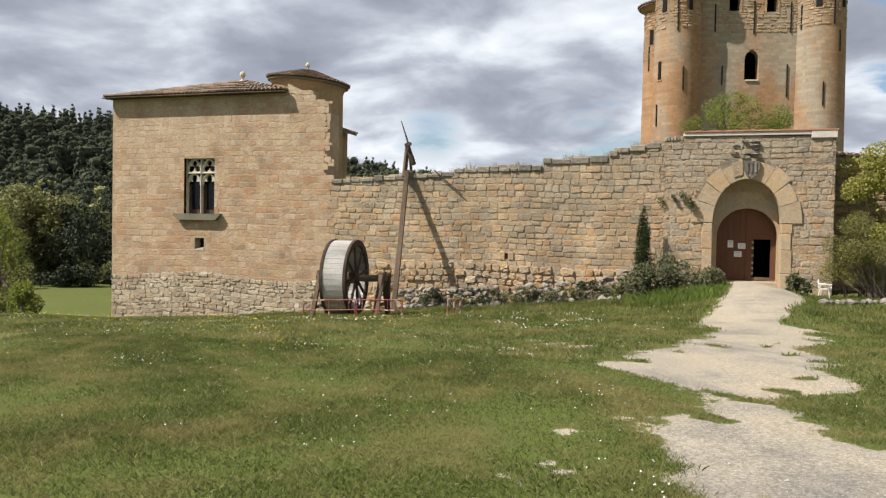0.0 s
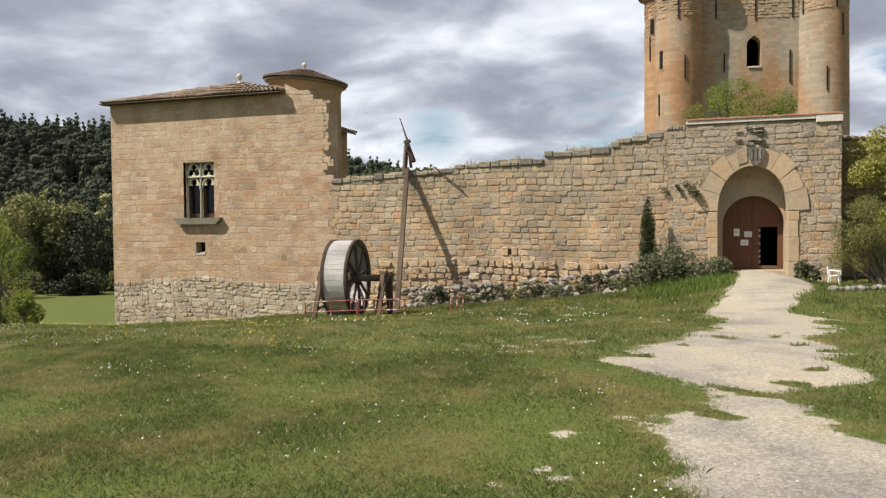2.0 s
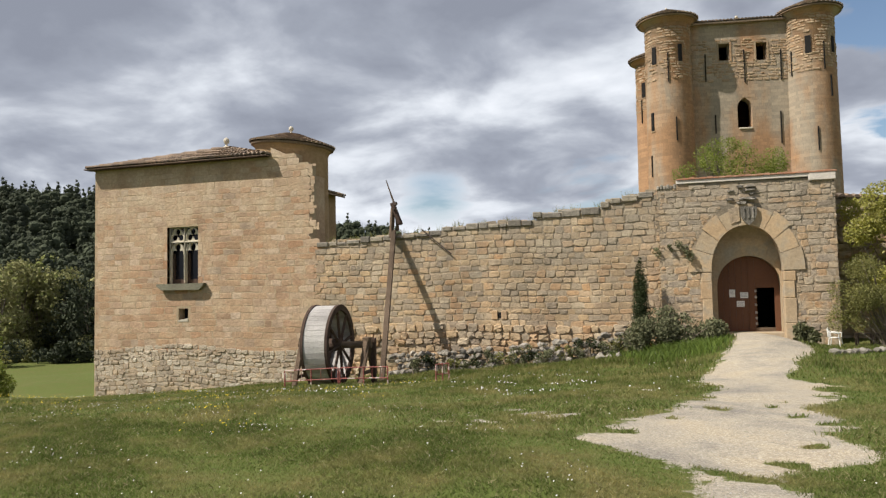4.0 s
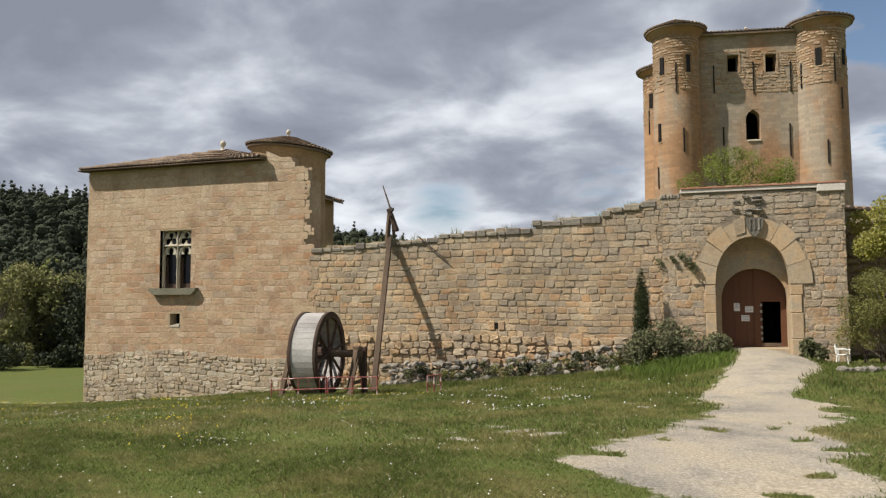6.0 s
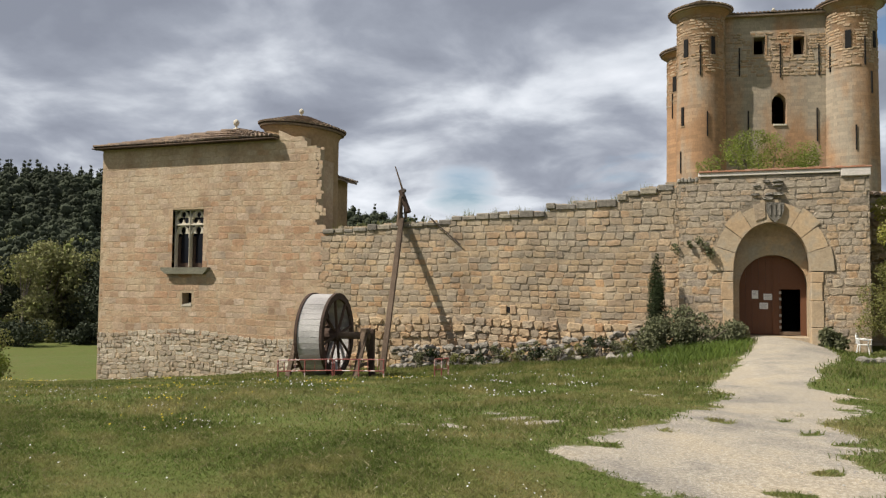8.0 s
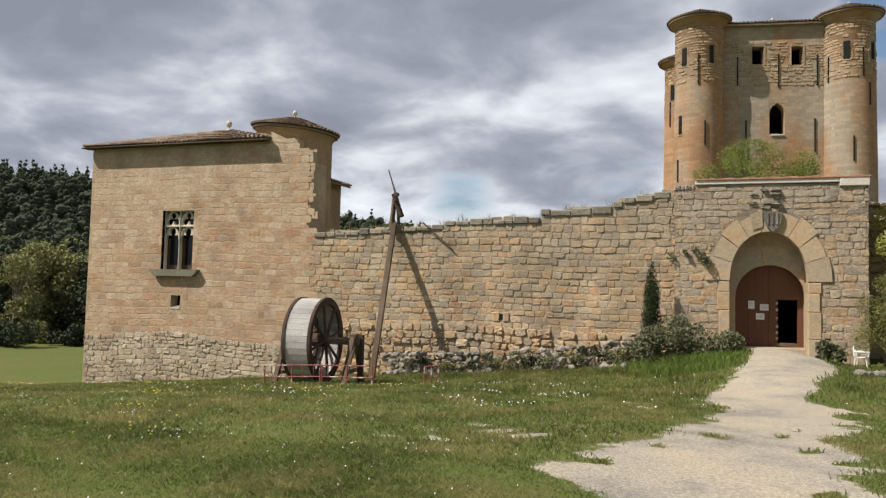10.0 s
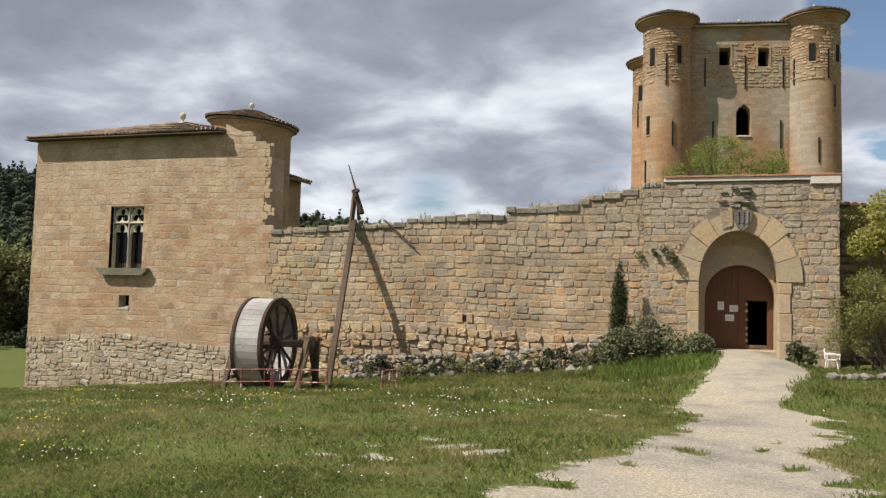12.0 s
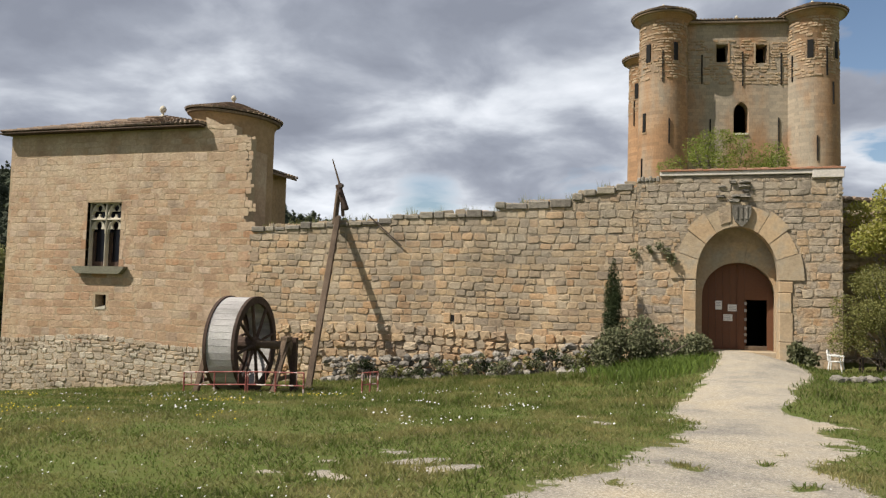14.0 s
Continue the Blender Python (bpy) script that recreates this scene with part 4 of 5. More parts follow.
def gate_door():
    d = thing("door_1", (9.07, 30.45, 0.78), "arched brown plank gate with an open wicket door", "door", kind="structure")
    y0, y1 = 30.42, 30.50
    wx0, wx1, wz0, wz1 = 9.29, 9.94, 0.92, 2.36
    c, hw, sp, rise = 9.065, 1.06, 2.45, 1.06

    def crown(x):
        return sp + rise * math.sqrt(max(0.0, 1 - ((x - c) / (hw + 0.01)) ** 2))

    edges = [8.005, 8.22, 8.43, 8.64, 8.86, 9.075, 9.29]
    for a, b in zip(edges, edges[1:]):
        part("plank", prism([(a + 0.003, 0.8), (a + 0.003, crown(a)), ((a + b) / 2, crown((a + b) / 2)), (b - 0.003, crown(b)), (b - 0.003, 0.8)], y0, y1), M_DOOR, d)
    part("upper_panel", prism([(wx0, wz1), (wx0, crown(wx0)), (9.6, crown(9.6)), (wx1, crown(wx1)), (wx1, wz1)], y0 + 0.002, y1), M_DOOR, d)
    part("right_stile", prism([(wx1, 0.8), (wx1, crown(wx1)), (10.05, crown(10.05)), (10.125, 2.45), (10.125, 0.8)], y0 - 0.004, y1), M_DOOR, d)
    part("sill_board", boxes((wx0, y0 - 0.01, 0.8, wx1, y1, wz0), bevel=0.008), M_WOOD, d)
    for k, z in enumerate((1.02, 1.22, 1.42, 1.70, 1.98, 2.2)):
        part("stud", boxes((wx0 - 0.012, y0 - 0.03, z, wx0 + 0.06, y0 + 0.05, z + 0.09), bevel=0.01), M_GREYWOOD, d)
    part("meeting_strip", boxes((9.06, y0 - 0.035, 0.82, 9.10, y0 - 0.001, 3.45), bevel=0.006), M_DOOR, d)
    part("wicket_leaf", boxes((wx0 + 0.01, y1 + 0.01, wz0, wx0 + 0.06, y1 + 0.62, wz1), bevel=0.006), M_DOOR, d, "wicket leaf standing open inwards")
    for a, b, e, f in ((8.42, 8.62, 2.03, 2.31), (8.79, 9.07, 1.99, 2.2), (8.66, 8.93, 1.68, 1.89)):
        n = tagged(part("notice", boxes((a, y0 - 0.012, e, b, y0 - 0.003, f)), M_PAPER), "white paper notice pinned to the gate", "notice", "notices on the gate")
        for k in range(3):
            part("text_bar", boxes((a + 0.03, y0 - 0.015, f - 0.06 - 0.05 * k, b - 0.03 - 0.03 * (k % 2), y0 - 0.0122, f - 0.045 - 0.05 * k)), M_INK, n)


gate_door()


# ---- the keep ----
def keep():
    ang = radians(9)
    ex, ey = Vector((math.cos(ang), math.sin(ang), 0)), Vector((-math.sin(ang), math.cos(ang), 0))
    org = Vector((12.45, 72.0, 0))
    k = thing("keep", org, "tall sandstone castle keep with four round corner turrets and tiled roofs", "castle keep")
    rot = np.array([[ex.x, ex.y], [ey.x, ey.y]])

    def put(v):
        v = np.asarray(v, float)
        p = v[:, :2] @ rot + np.array([org.x, org.y])
        return np.column_stack([p, v[:, 2]])

    def local(name, geo, mat, parent, label="", flat=True):
        if not isinstance(geo, tuple):
            geo.verts.index_update()
            vs = [tuple(v.co) for v in geo.verts]
            fs = [tuple(v.index for v in f.verts) for f in geo.faces]
            geo.free()
            geo = (vs, fs)
        return part(name, (put(geo[0]), geo[1]), mat, parent, label, smooth=not flat)

    half, deep = 6.08, 12.0
    zt = 25.9
    wins = [(-1.72, -0.76, 22.55, 24.1, False), (1.47, 2.4, 22.42, 24.0, False), (-0.3, 0.94, 16.45, 19.12, True)]
    xs = sorted({-half, half, *[w[0] for w in wins], *[w[1] for w in wins]})
    zs = sorted({0.0, zt, *[w[2] for w in wins], *[w[3] for w in wins]})
    body = local("front_wall", pierced(xs, zs, [w[:4] for w in wins], 0.0, 1.2), M_KEEP, k, "ochre rendered keep front with bossed stone above")
    local("side_wall", boxes((-half, 1.2, 0, -half + 1.2, deep, zt), (half - 1.2, 1.2, 0, half, deep, zt), (-half + 1.2, deep - 1.2, 0, half - 1.2, deep, zt)), M_KEEP, k)
    # slabs coloured black for the shaded inside of the keep
    local("floor_slab", boxes((-half + 1.2, 1.2, 15, half - 1.2, deep - 1.2, 15.3), (-half + 1.2, 1.2, 21.6, half - 1.2, deep - 1.2, 21.9)), M_DARK, k)
    # pointed head and sill of the great window
    for a, b in ((-0.3, 1), (0.94, -1)):
        local("arch_head", prism([(a, 18.2), (a + b * 0.07, 18.58), (a + b * 0.26, 18.9), (a + b * 0.615, 19.13), (a, 19.13)], 0.02, 1.0), M_KEEP, body)
    local("window_sill", boxes((-0.2, -0.12, 16.28, 0.9, 0.3, 16.44), bevel=0.03), M_TRACERY, body)
    for w in wins[:2]:
        for a, b in ((w[0] - 0.14, w[0]), (w[1], w[1] + 0.14)):
            local("window_jamb", boxes((a, -0.05, w[2] - 0.1, b, 0.3, w[3] + 0.1)), M_KBOSS, body)
    # long arrow slits: near-black boxes on the face paint the shade inside
    for a, z0, z1 in ((-2.9, 20.7, 23.2), (-2.2, 16.0, 17.65), (0.43, 20.5, 23.4), (3.52, 20.55, 23.25), (3.32, 14.9, 17.76)):
        local("arrow_slit", boxes((a - 0.045, -0.10, z0, a + 0.045, 0.05, z1)), M_DARK, body)

    def bosses(x0, x1, z0, z1, seed, skip, wrap, parent):
        found = [q for q in courses(x0, x1, z0, z1, (0.2, 0.3), (0.32, 0.7), skip, seed, 0.04) if RNG.uniform() < 0.66]
        rng = np.random.default_rng(seed)
        vs, fs = [], []
        for cx, cz, w, h in found:
            v, f = ROUGH_SET[int(rng.integers(14))]
            o = len(vs) * 25
            vs.append(wrap(v * np.array([w - 0.05, rng.uniform(0.02, 0.055), h - 0.06]) + np.array([cx, 0, cz])))
            fs += [tuple(i + o for i in q) for q in f]
        if vs:
            tagged(part("bossing", (put(np.concatenate(vs)), fs), M_KBOSS, parent), kind="stuff")

    def face_ok(cx, cz, w, h):
        return all(not (cx + w / 2 > a - 0.1 and cx - w / 2 < b + 0.1 and cz + h / 2 > c and cz - h / 2 < d) for a, b, c, d, _ in wins) and cx - w / 2 > -4.3 and cx + w / 2 < 4.3

    bosses(-4.3, 4.3, 20.6, 24.4, 41, face_ok, lambda v: v, body)
    # roof of the main block
    roof = local("roof", prism([(-half, 25.85), (-half, 26.0), (half, 26.0), (half, 25.85)], -0.45, deep), M_TILE, k, "dark tiled roof edge")
    eave_a, eave_b = put([(-4.2, -0.5, 26.02)])[0], put([(4.2, -0.5, 26.02)])[0]
    top_a, top_b = put([(-0.5, 6, 27.0)])[0], put([(0.5, 6, 27.0)])[0]
    tiled_slope(roof, eave_a, eave_b, top_a, top_b, 0.3, 8, single=True)
    f = put([(0.0, 0.3, 26.1)])[0]
    finial(roof, f[0], f[1], 26.15, 0.9)
    R = 2.02
    for i, (cx, cy, seed) in enumerate(((-half, 0.15, 51), (half, 0.15, 52), (-half + 0.4, deep - 0.2, 53), (half, deep - 0.2, 54))):
        prof = [(R + 0.12, 0), (R + 0.05, 14), (R, 20), (R - 0.06, 25.7), (R + 0.12, 25.9), (R + 0.42, 26.2)]
        t = local("turret", lathe(prof, (cx, cy), 40), M_KEEP, k, "round corner turret", flat=False)
        local("turret_eave", lathe([(R + 0.42, 26.2), (R + 0.6, 26.24), (R + 0.62, 26.35), (0.2, 27.35), (0, 27.4)], (cx, cy), 40), M_TILE, t)
        p = put([(cx, cy, 0)])[0]
        if i < 3:
            cone_tiles(t, (p[0], p[1]), R + 0.66, 26.35, 27.35, 44, 6, single=i < 2)
            finial(t, p[0], p[1], 27.3, 0.8)

        def wrap(v, cx=cx, cy=cy):
            a = v[:, 0] / R
            r = R - 0.05 * np.clip((v[:, 2] - 20) / 5, -1, 1) - v[:, 1]
            return np.column_stack([cx + r * np.sin(a), cy - r * np.cos(a), v[:, 2]])

        slots = [(-0.78, 22.2, 23.75, 0.4), (0.38, 22.25, 23.8, 0.36)] if i != 1 else [(-0.4, 22.3, 23.8, 0.46), (0.72, 22.3, 23.7, 0.3)]
        slots += [(-0.95, 16.3, 17.9, 0.28)] if i == 0 else []
        longs = [(-0.16, 20.45, 23.1), (0.1, 15.2, 17.3), (-1.06, 12.2, 14.1)] if i == 0 else [(0.22, 20.8, 23.2), (-1.15, 20.6, 22.75), (-0.16, 13.8, 15.85), (0.5, 18.45, 20.3)] if i == 1 else [(-0.9, 19.5, 22.0)]
        # turret windows and slits: shade painted as near-black boxes on the wall
        for a, z0, z1, w in slots:
            bm = boxes((a * R - w / 2, -0.08, z0, a * R + w / 2, 0.06, z1))
            bm.verts.index_update()
            v, f2 = np.array([tuple(q.co) for q in bm.verts]), [tuple(q.index for q in fc.verts) for fc in bm.faces]
            bm.free()
            part("window", (put(wrap(v)), f2), M_DARK, t)
            bm = boxes((a * R - w / 2 - 0.09, -0.06, z0 - 0.12, a * R + w / 2 + 0.09, 0.06, z0 - 0.004))
            bm.verts.index_update()
            v, f2 = np.array([tuple(q.co) for q in bm.verts]), [tuple(q.index for q in fc.verts) for fc in bm.faces]
            bm.free()
            part("window_sill", (put(wrap(v)), f2), M_KBOSS, t)
        for a, z0, z1 in longs:
            bm = boxes((a * R - 0.045, -0.10, z0, a * R + 0.045, 0.06, z1))
            bm.verts.index_update()
            v, f2 = np.array([tuple(q.co) for q in bm.verts]), [tuple(q.index for q in fc.verts) for fc in bm.faces]
            bm.free()
            part("arrow_slit", (put(wrap(v)), f2), M_DARK, t)
        if i < 3:
            def ok(cx_, cz, w, h, slots=slots):
                return all(abs(cx_ - a * R) > w / 2 + q / 2 + 0.04 or cz + h / 2 < z0 or cz - h / 2 > z1 for a, z0, z1, q in slots)
            bosses(-R * 1.9, R * 1.6, 20.7, 25.7, seed, ok, wrap, t)


keep()


def gz(x, y):
    return float(height(x, y))


# ---- the treadwheel crane ----
def treadwheel():
    w = thing("treadwheel", (-4.4, 23.5, -0.55), "large wooden treadwheel with silvered boards on a timber frame", "treadwheel")
    cy, cz, R = 23.5, 0.78, 1.28
    x0, x1 = -4.86, -4.0
    n = 44
    for k in range(n):
        a, b = 2 * math.pi * k / n + 0.003, 2 * math.pi * (k + 1) / n - 0.003
        bm = bmesh.new()
        vs = []
        for r in (R - 0.035, R):
            for t in (a, b):
                for x in (x0 + 0.06, x1 - 0.06):
                    vs.append(bm.verts.new((x, cy + r * math.cos(t), cz + r * math.sin(t))))
        for f in ((0, 1, 3, 2), (4, 6, 7, 5), (0, 4, 5, 1), (2, 3, 7, 6), (0, 2, 6, 4), (1, 5, 7, 3)):
            bm.faces.new([vs[i] for i in f])
        bmesh.ops.recalc_face_normals(bm, faces=bm.faces[:])
        part("board", bm, M_GREYWOOD, w)
    for xa, xb in ((x0 - 0.02, x0 + 0.07), (x1 - 0.07, x1 + 0.02)):
        vs, fs, m = [], [], 48
        for k in range(m):
            t = 2 * math.pi * k / m
            for r in (R - 0.16, R + 0.035):
                for x in (xa, xb):
                    vs.append((x, cy + r * math.cos(t), cz + r * math.sin(t)))
        for k in range(m):
            o, q = 4 * k, 4 * ((k + 1) % m)
            fs += [(o, q, q + 2, o + 2), (o + 1, o + 3, q + 3, q + 1), (o + 2, q + 2, q + 3, o + 3), (o, o + 1, q + 1, q)]
        part("rim", (vs, fs), M_DARKWOOD, w, "dark felloe ring")
        for k in range(8):
            t = math.pi * k / 4 + 0.2
            xm = (xa + xb) / 2
            part("spoke", beam((xm, cy + 0.1 * math.cos(t), cz + 0.1 * math.sin(t)), (xm, cy + (R - 0.1) * math.cos(t), cz + (R - 0.1) * math.sin(t)), 0.085, 0.06), M_DARKWOOD, w)
    part("axle", rod((-5.45, cy, cz), (-2.95, cy, cz), 0.12, 0.11, 14), M_WOOD, w, "thick round oak axle")
    part("hub", rod((x0 - 0.05, cy, cz), (x1 + 0.05, cy, cz), 0.2, n=14), M_DARKWOOD, w)
    for xs in (-5.3, -3.1):
        g = gz(xs, cy)
        for s in (-1, 1):
            part("leg", beam((xs, cy + s * 0.85, gz(xs, cy + s * 0.85) - 0.05), (xs, cy + s * 0.08, cz + 0.16), 0.15, 0.12), M_WOOD, w)
        part("cross_beam", beam((xs, cy - 0.55, g + 0.45), (xs, cy + 0.55, g + 0.45), 0.1, 0.1), M_WOOD, w)
        part("cap", boxes((xs - 0.11, cy - 0.16, cz + 0.10, xs + 0.11, cy + 0.16, cz + 0.24), bevel=0.02), M_WOOD, w)
        part("post", beam((xs + 0.12, cy + 0.3, g - 0.05), (xs + 0.12, cy + 0.3, cz + 0.2), 0.16), M_DARKWOOD, w)
    part("sill_beam", beam((-5.5, cy - 0.75, gz(-5.5, cy - 0.75) + 0.03), (-2.9, cy - 0.75, gz(-2.9, cy - 0.75) + 0.03), 0.12), M_WOOD, w)
    part("sill_beam", beam((-5.5, cy + 0.75, gz(-5.5, cy + 0.75) + 0.03), (-2.9, cy + 0.75, gz(-2.9, cy + 0.75) + 0.03), 0.12), M_WOOD, w)
    part("stay", beam((-3.0, cy - 1.05, gz(-3.0, cy - 1.05) - 0.03), (-3.05, cy - 0.05, cz + 0.05), 0.12, 0.09), M_WOOD, w)
    w.location.x += 0.07
    w.rotation_euler = (0, 0, radians(5))



treadwheel()


def crane():
    c = thing("crane_pole", (-3.5, 25.95, gz(-3.5, 25.95)), "tall weathered timber crane pole leaning against the wall top", "crane")
    part("pole", beam((-3.5, 25.95, gz(-3.5, 25.95) - 0.08), (-4.27, 29.38, 4.95), 0.20, 0.15, 0.02), M_WOOD, c)
    part("head", beam((-4.38, 29.34, 4.66), (-4.3, 29.42, 5.9), 0.19, 0.15, 0.02), M_WOOD, c, "split oak head post")
    part("pulley_cheek", beam((-4.33, 29.4, 6.08), (-3.98, 29.4, 5.18), 0.24, 0.16, 0.03), M_DARKWOOD, c)
    part("pulley_cheek", beam((-4.20, 29.5, 5.6), (-4.14, 29.5, 4.95), 0.12, 0.1, 0.02), M_WOOD, c)
    part("pin", rod((-4.22, 29.2, 5.8), (-4.22, 29.6, 5.8), 0.04), M_IRON, c)
    part("sheave", rod((-4.2, 29.28, 6.05), (-4.2, 29.46, 6.05), 0.08, n=16), M_IRON, c)
    part("jib", rod((-4.14, 29.4, 5.75), (-4.58, 29.4, 7.02), 0.05, 0.02, 8), M_WOOD, c, "thin pale jib pole")
    part("bolt", rod((-4.29, 29.2, 4.8), (-4.29, 29.5, 4.8), 0.025), M_IRON, c)
    # a rod added in place of a thin cast shadow on the wall
    tagged(part("iron_bar", rod((-3.08, 29.38, 4.95), (-1.87, 29.44, 3.92), 0.025), M_IRON), "thin dark rod standing in for a shadow line on the wall", "bar")


crane()


# ---- low red barriers ----
def barrier(ax, ay, bx, by, h=0.6):
    za, zb = gz(ax, ay), gz(bx, by)
    b = thing("barrier", ((ax + bx) / 2, (ay + by) / 2, min(za, zb)), "low red and white tubular metal barrier in the grass", "barrier", "barriers round the treadwheel")
    for f in (0.0, 0.5, 1.0):
        x, y, z = ax + (bx - ax) * f, ay + (by - ay) * f, za + (zb - za) * f
        part("post", rod((x, y, z - 0.05), (x, y, z + h + (0.02 if f == 0.5 else 0)), 0.024), M_RED, b)
    for k in (1.0, 0.45):
        part("rail", rod((ax, ay, za + h * k), (bx, by, zb + h * k), 0.018), M_RED, b)
    for f in (0.12, 0.32, 0.68, 0.88):
        x, y, z = ax + (bx - ax) * f, ay + (by - ay) * f, za + (zb - za) * f
        part("bar", rod((x, y, z + h * 0.45), (x, y, z + h), 0.01), M_RED, b)
    return b


barrier(-5.3, 22.3, -3.45, 22.3)
barrier(-3.4, 22.32, -1.85, 22.4)
barrier(-0.5, 23.0, -0.15, 23.2, 0.55)


# ---- foot of the wall ----
def low_wall():
    """Tumbled dry-stone footing along the wall."""
    rng = np.random.default_rng(61)
    w = thing("dry_stone_wall", (1, 28.4, gz(1, 28.4)), "low tumbled grey dry-stone wall at the foot of the curtain wall", "stone wall")
    shapes = []
    for k in range(12):
        bm = bmesh.new()
        bmesh.ops.create_icosphere(bm, subdivisions=1, radius=0.5)
        for v in bm.verts:
            v.co = Vector((round(v.co.x * 1.5, 1) * 0.66, round(v.co.y * 1.5, 1) * 0.66, v.co.z)) * rng.uniform(0.8, 1.15)
        me = bpy.data.meshes.new("rock")
        bm.to_mesh(me)
        bm.free()
        me.materials.append(M_GREYS)
        shapes.append(me)
    base = world_of(w)
    for k in range(300):
        x = rng.uniform(-4.2, 5.6)
        row = int(rng.integers(0, 4))
        s = rng.uniform(0.2, 0.38) * (1.15 if row == 0 else 0.9)
        y = 28.35 + rng.uniform(-0.15, 0.25) + 0.08 * row
        z = gz(x, 28.2) + 0.10 + row * 0.21 + rng.uniform(-0.04, 0.04)
        if row == 3 and rng.uniform() < 0.4:
            continue
        ob = new("rock", shapes[int(rng.integers(12))])
        ob.parent = w
        ob.location = Vector((x, y, z)) - base
        ob.scale = (s * rng.uniform(1.0, 1.5), s, s * rng.uniform(0.6, 0.95))
        ob.rotation_euler = (rng.uniform(-0.2, 0.2), rng.uniform(-0.2, 0.2), rng.uniform(0, 6.28))
    # a heap of pale rocks by the path and a low row on the other side
    for x, y, s in ((4.05, 26.9, 0.42), (4.35, 26.95, 0.34), (4.65, 27.0, 0.36), (5.6, 26.9, 0.22), (5.85, 27.0, 0.16)):
        ob = tagged(new("boulder", shapes[int(rng.integers(12))]), "pale grey limestone boulder lying in the grass", "boulder", "boulders beside the track")
        ob.location, ob.scale = (x, y, gz(x, y) + s * 0.25), (s, s * 0.8, s * 0.95)
        ob.rotation_euler = (0.2, 0.1, x * 3)
    for k in range(16):
        x = 10.95 + 0.2 * k + rng.uniform(-0.05, 0.05)
        y = 25.6 + 0.06 * k
        s = rng.uniform(0.2, 0.36)
        ob = tagged(new("boulder", shapes[int(rng.integers(12))]), "pale grey limestone boulder in a low garden edge", "boulder", "boulders edging the garden")
        ob.location, ob.scale, ob.rotation_euler = (x, y, gz(x, y) + s * 0.22), (s * 1.3, s, s * 0.8), (0.1, 0.2, k * 1.3)


low_wall()


def shrub(name, label, category, clumps, count, size, mat, seed, stems=0, base=None, squash=1.0, group=""):
    """A bush of leaf clumps (x, y, z, r) on thin stems."""
    x, y, z, _ = np.mean(np.array(clumps), 0)
    bz = gz(x, y) if base is None else base
    t = thing(name, (x, y, bz), label, category, group)
    rng = np.random.default_rng(seed)
    for k in range(stems):
        c = clumps[int(rng.integers(len(clumps)))]
        a = Vector((x + rng.uniform(-0.25, 0.25), y + rng.uniform(-0.2, 0.2), bz - 0.05))
        part("stem", rod(a, (c[0] + rng.uniform(-0.2, 0.2), c[1], c[2] + c[3] * 0.5), 0.035, 0.01, 6), M_BARK, t)
    part("foliage", leaves([c[:3] for c in clumps], [c[3] for c in clumps], count, size, seed, squash), mat, t)
    return t


def scatter(seed, n, x, y, z, r):
    rng = np.random.default_rng(seed)
    return [(rng.uniform(*x), rng.uniform(*y), rng.uniform(*z), rng.uniform(*r)) for _ in range(n)]


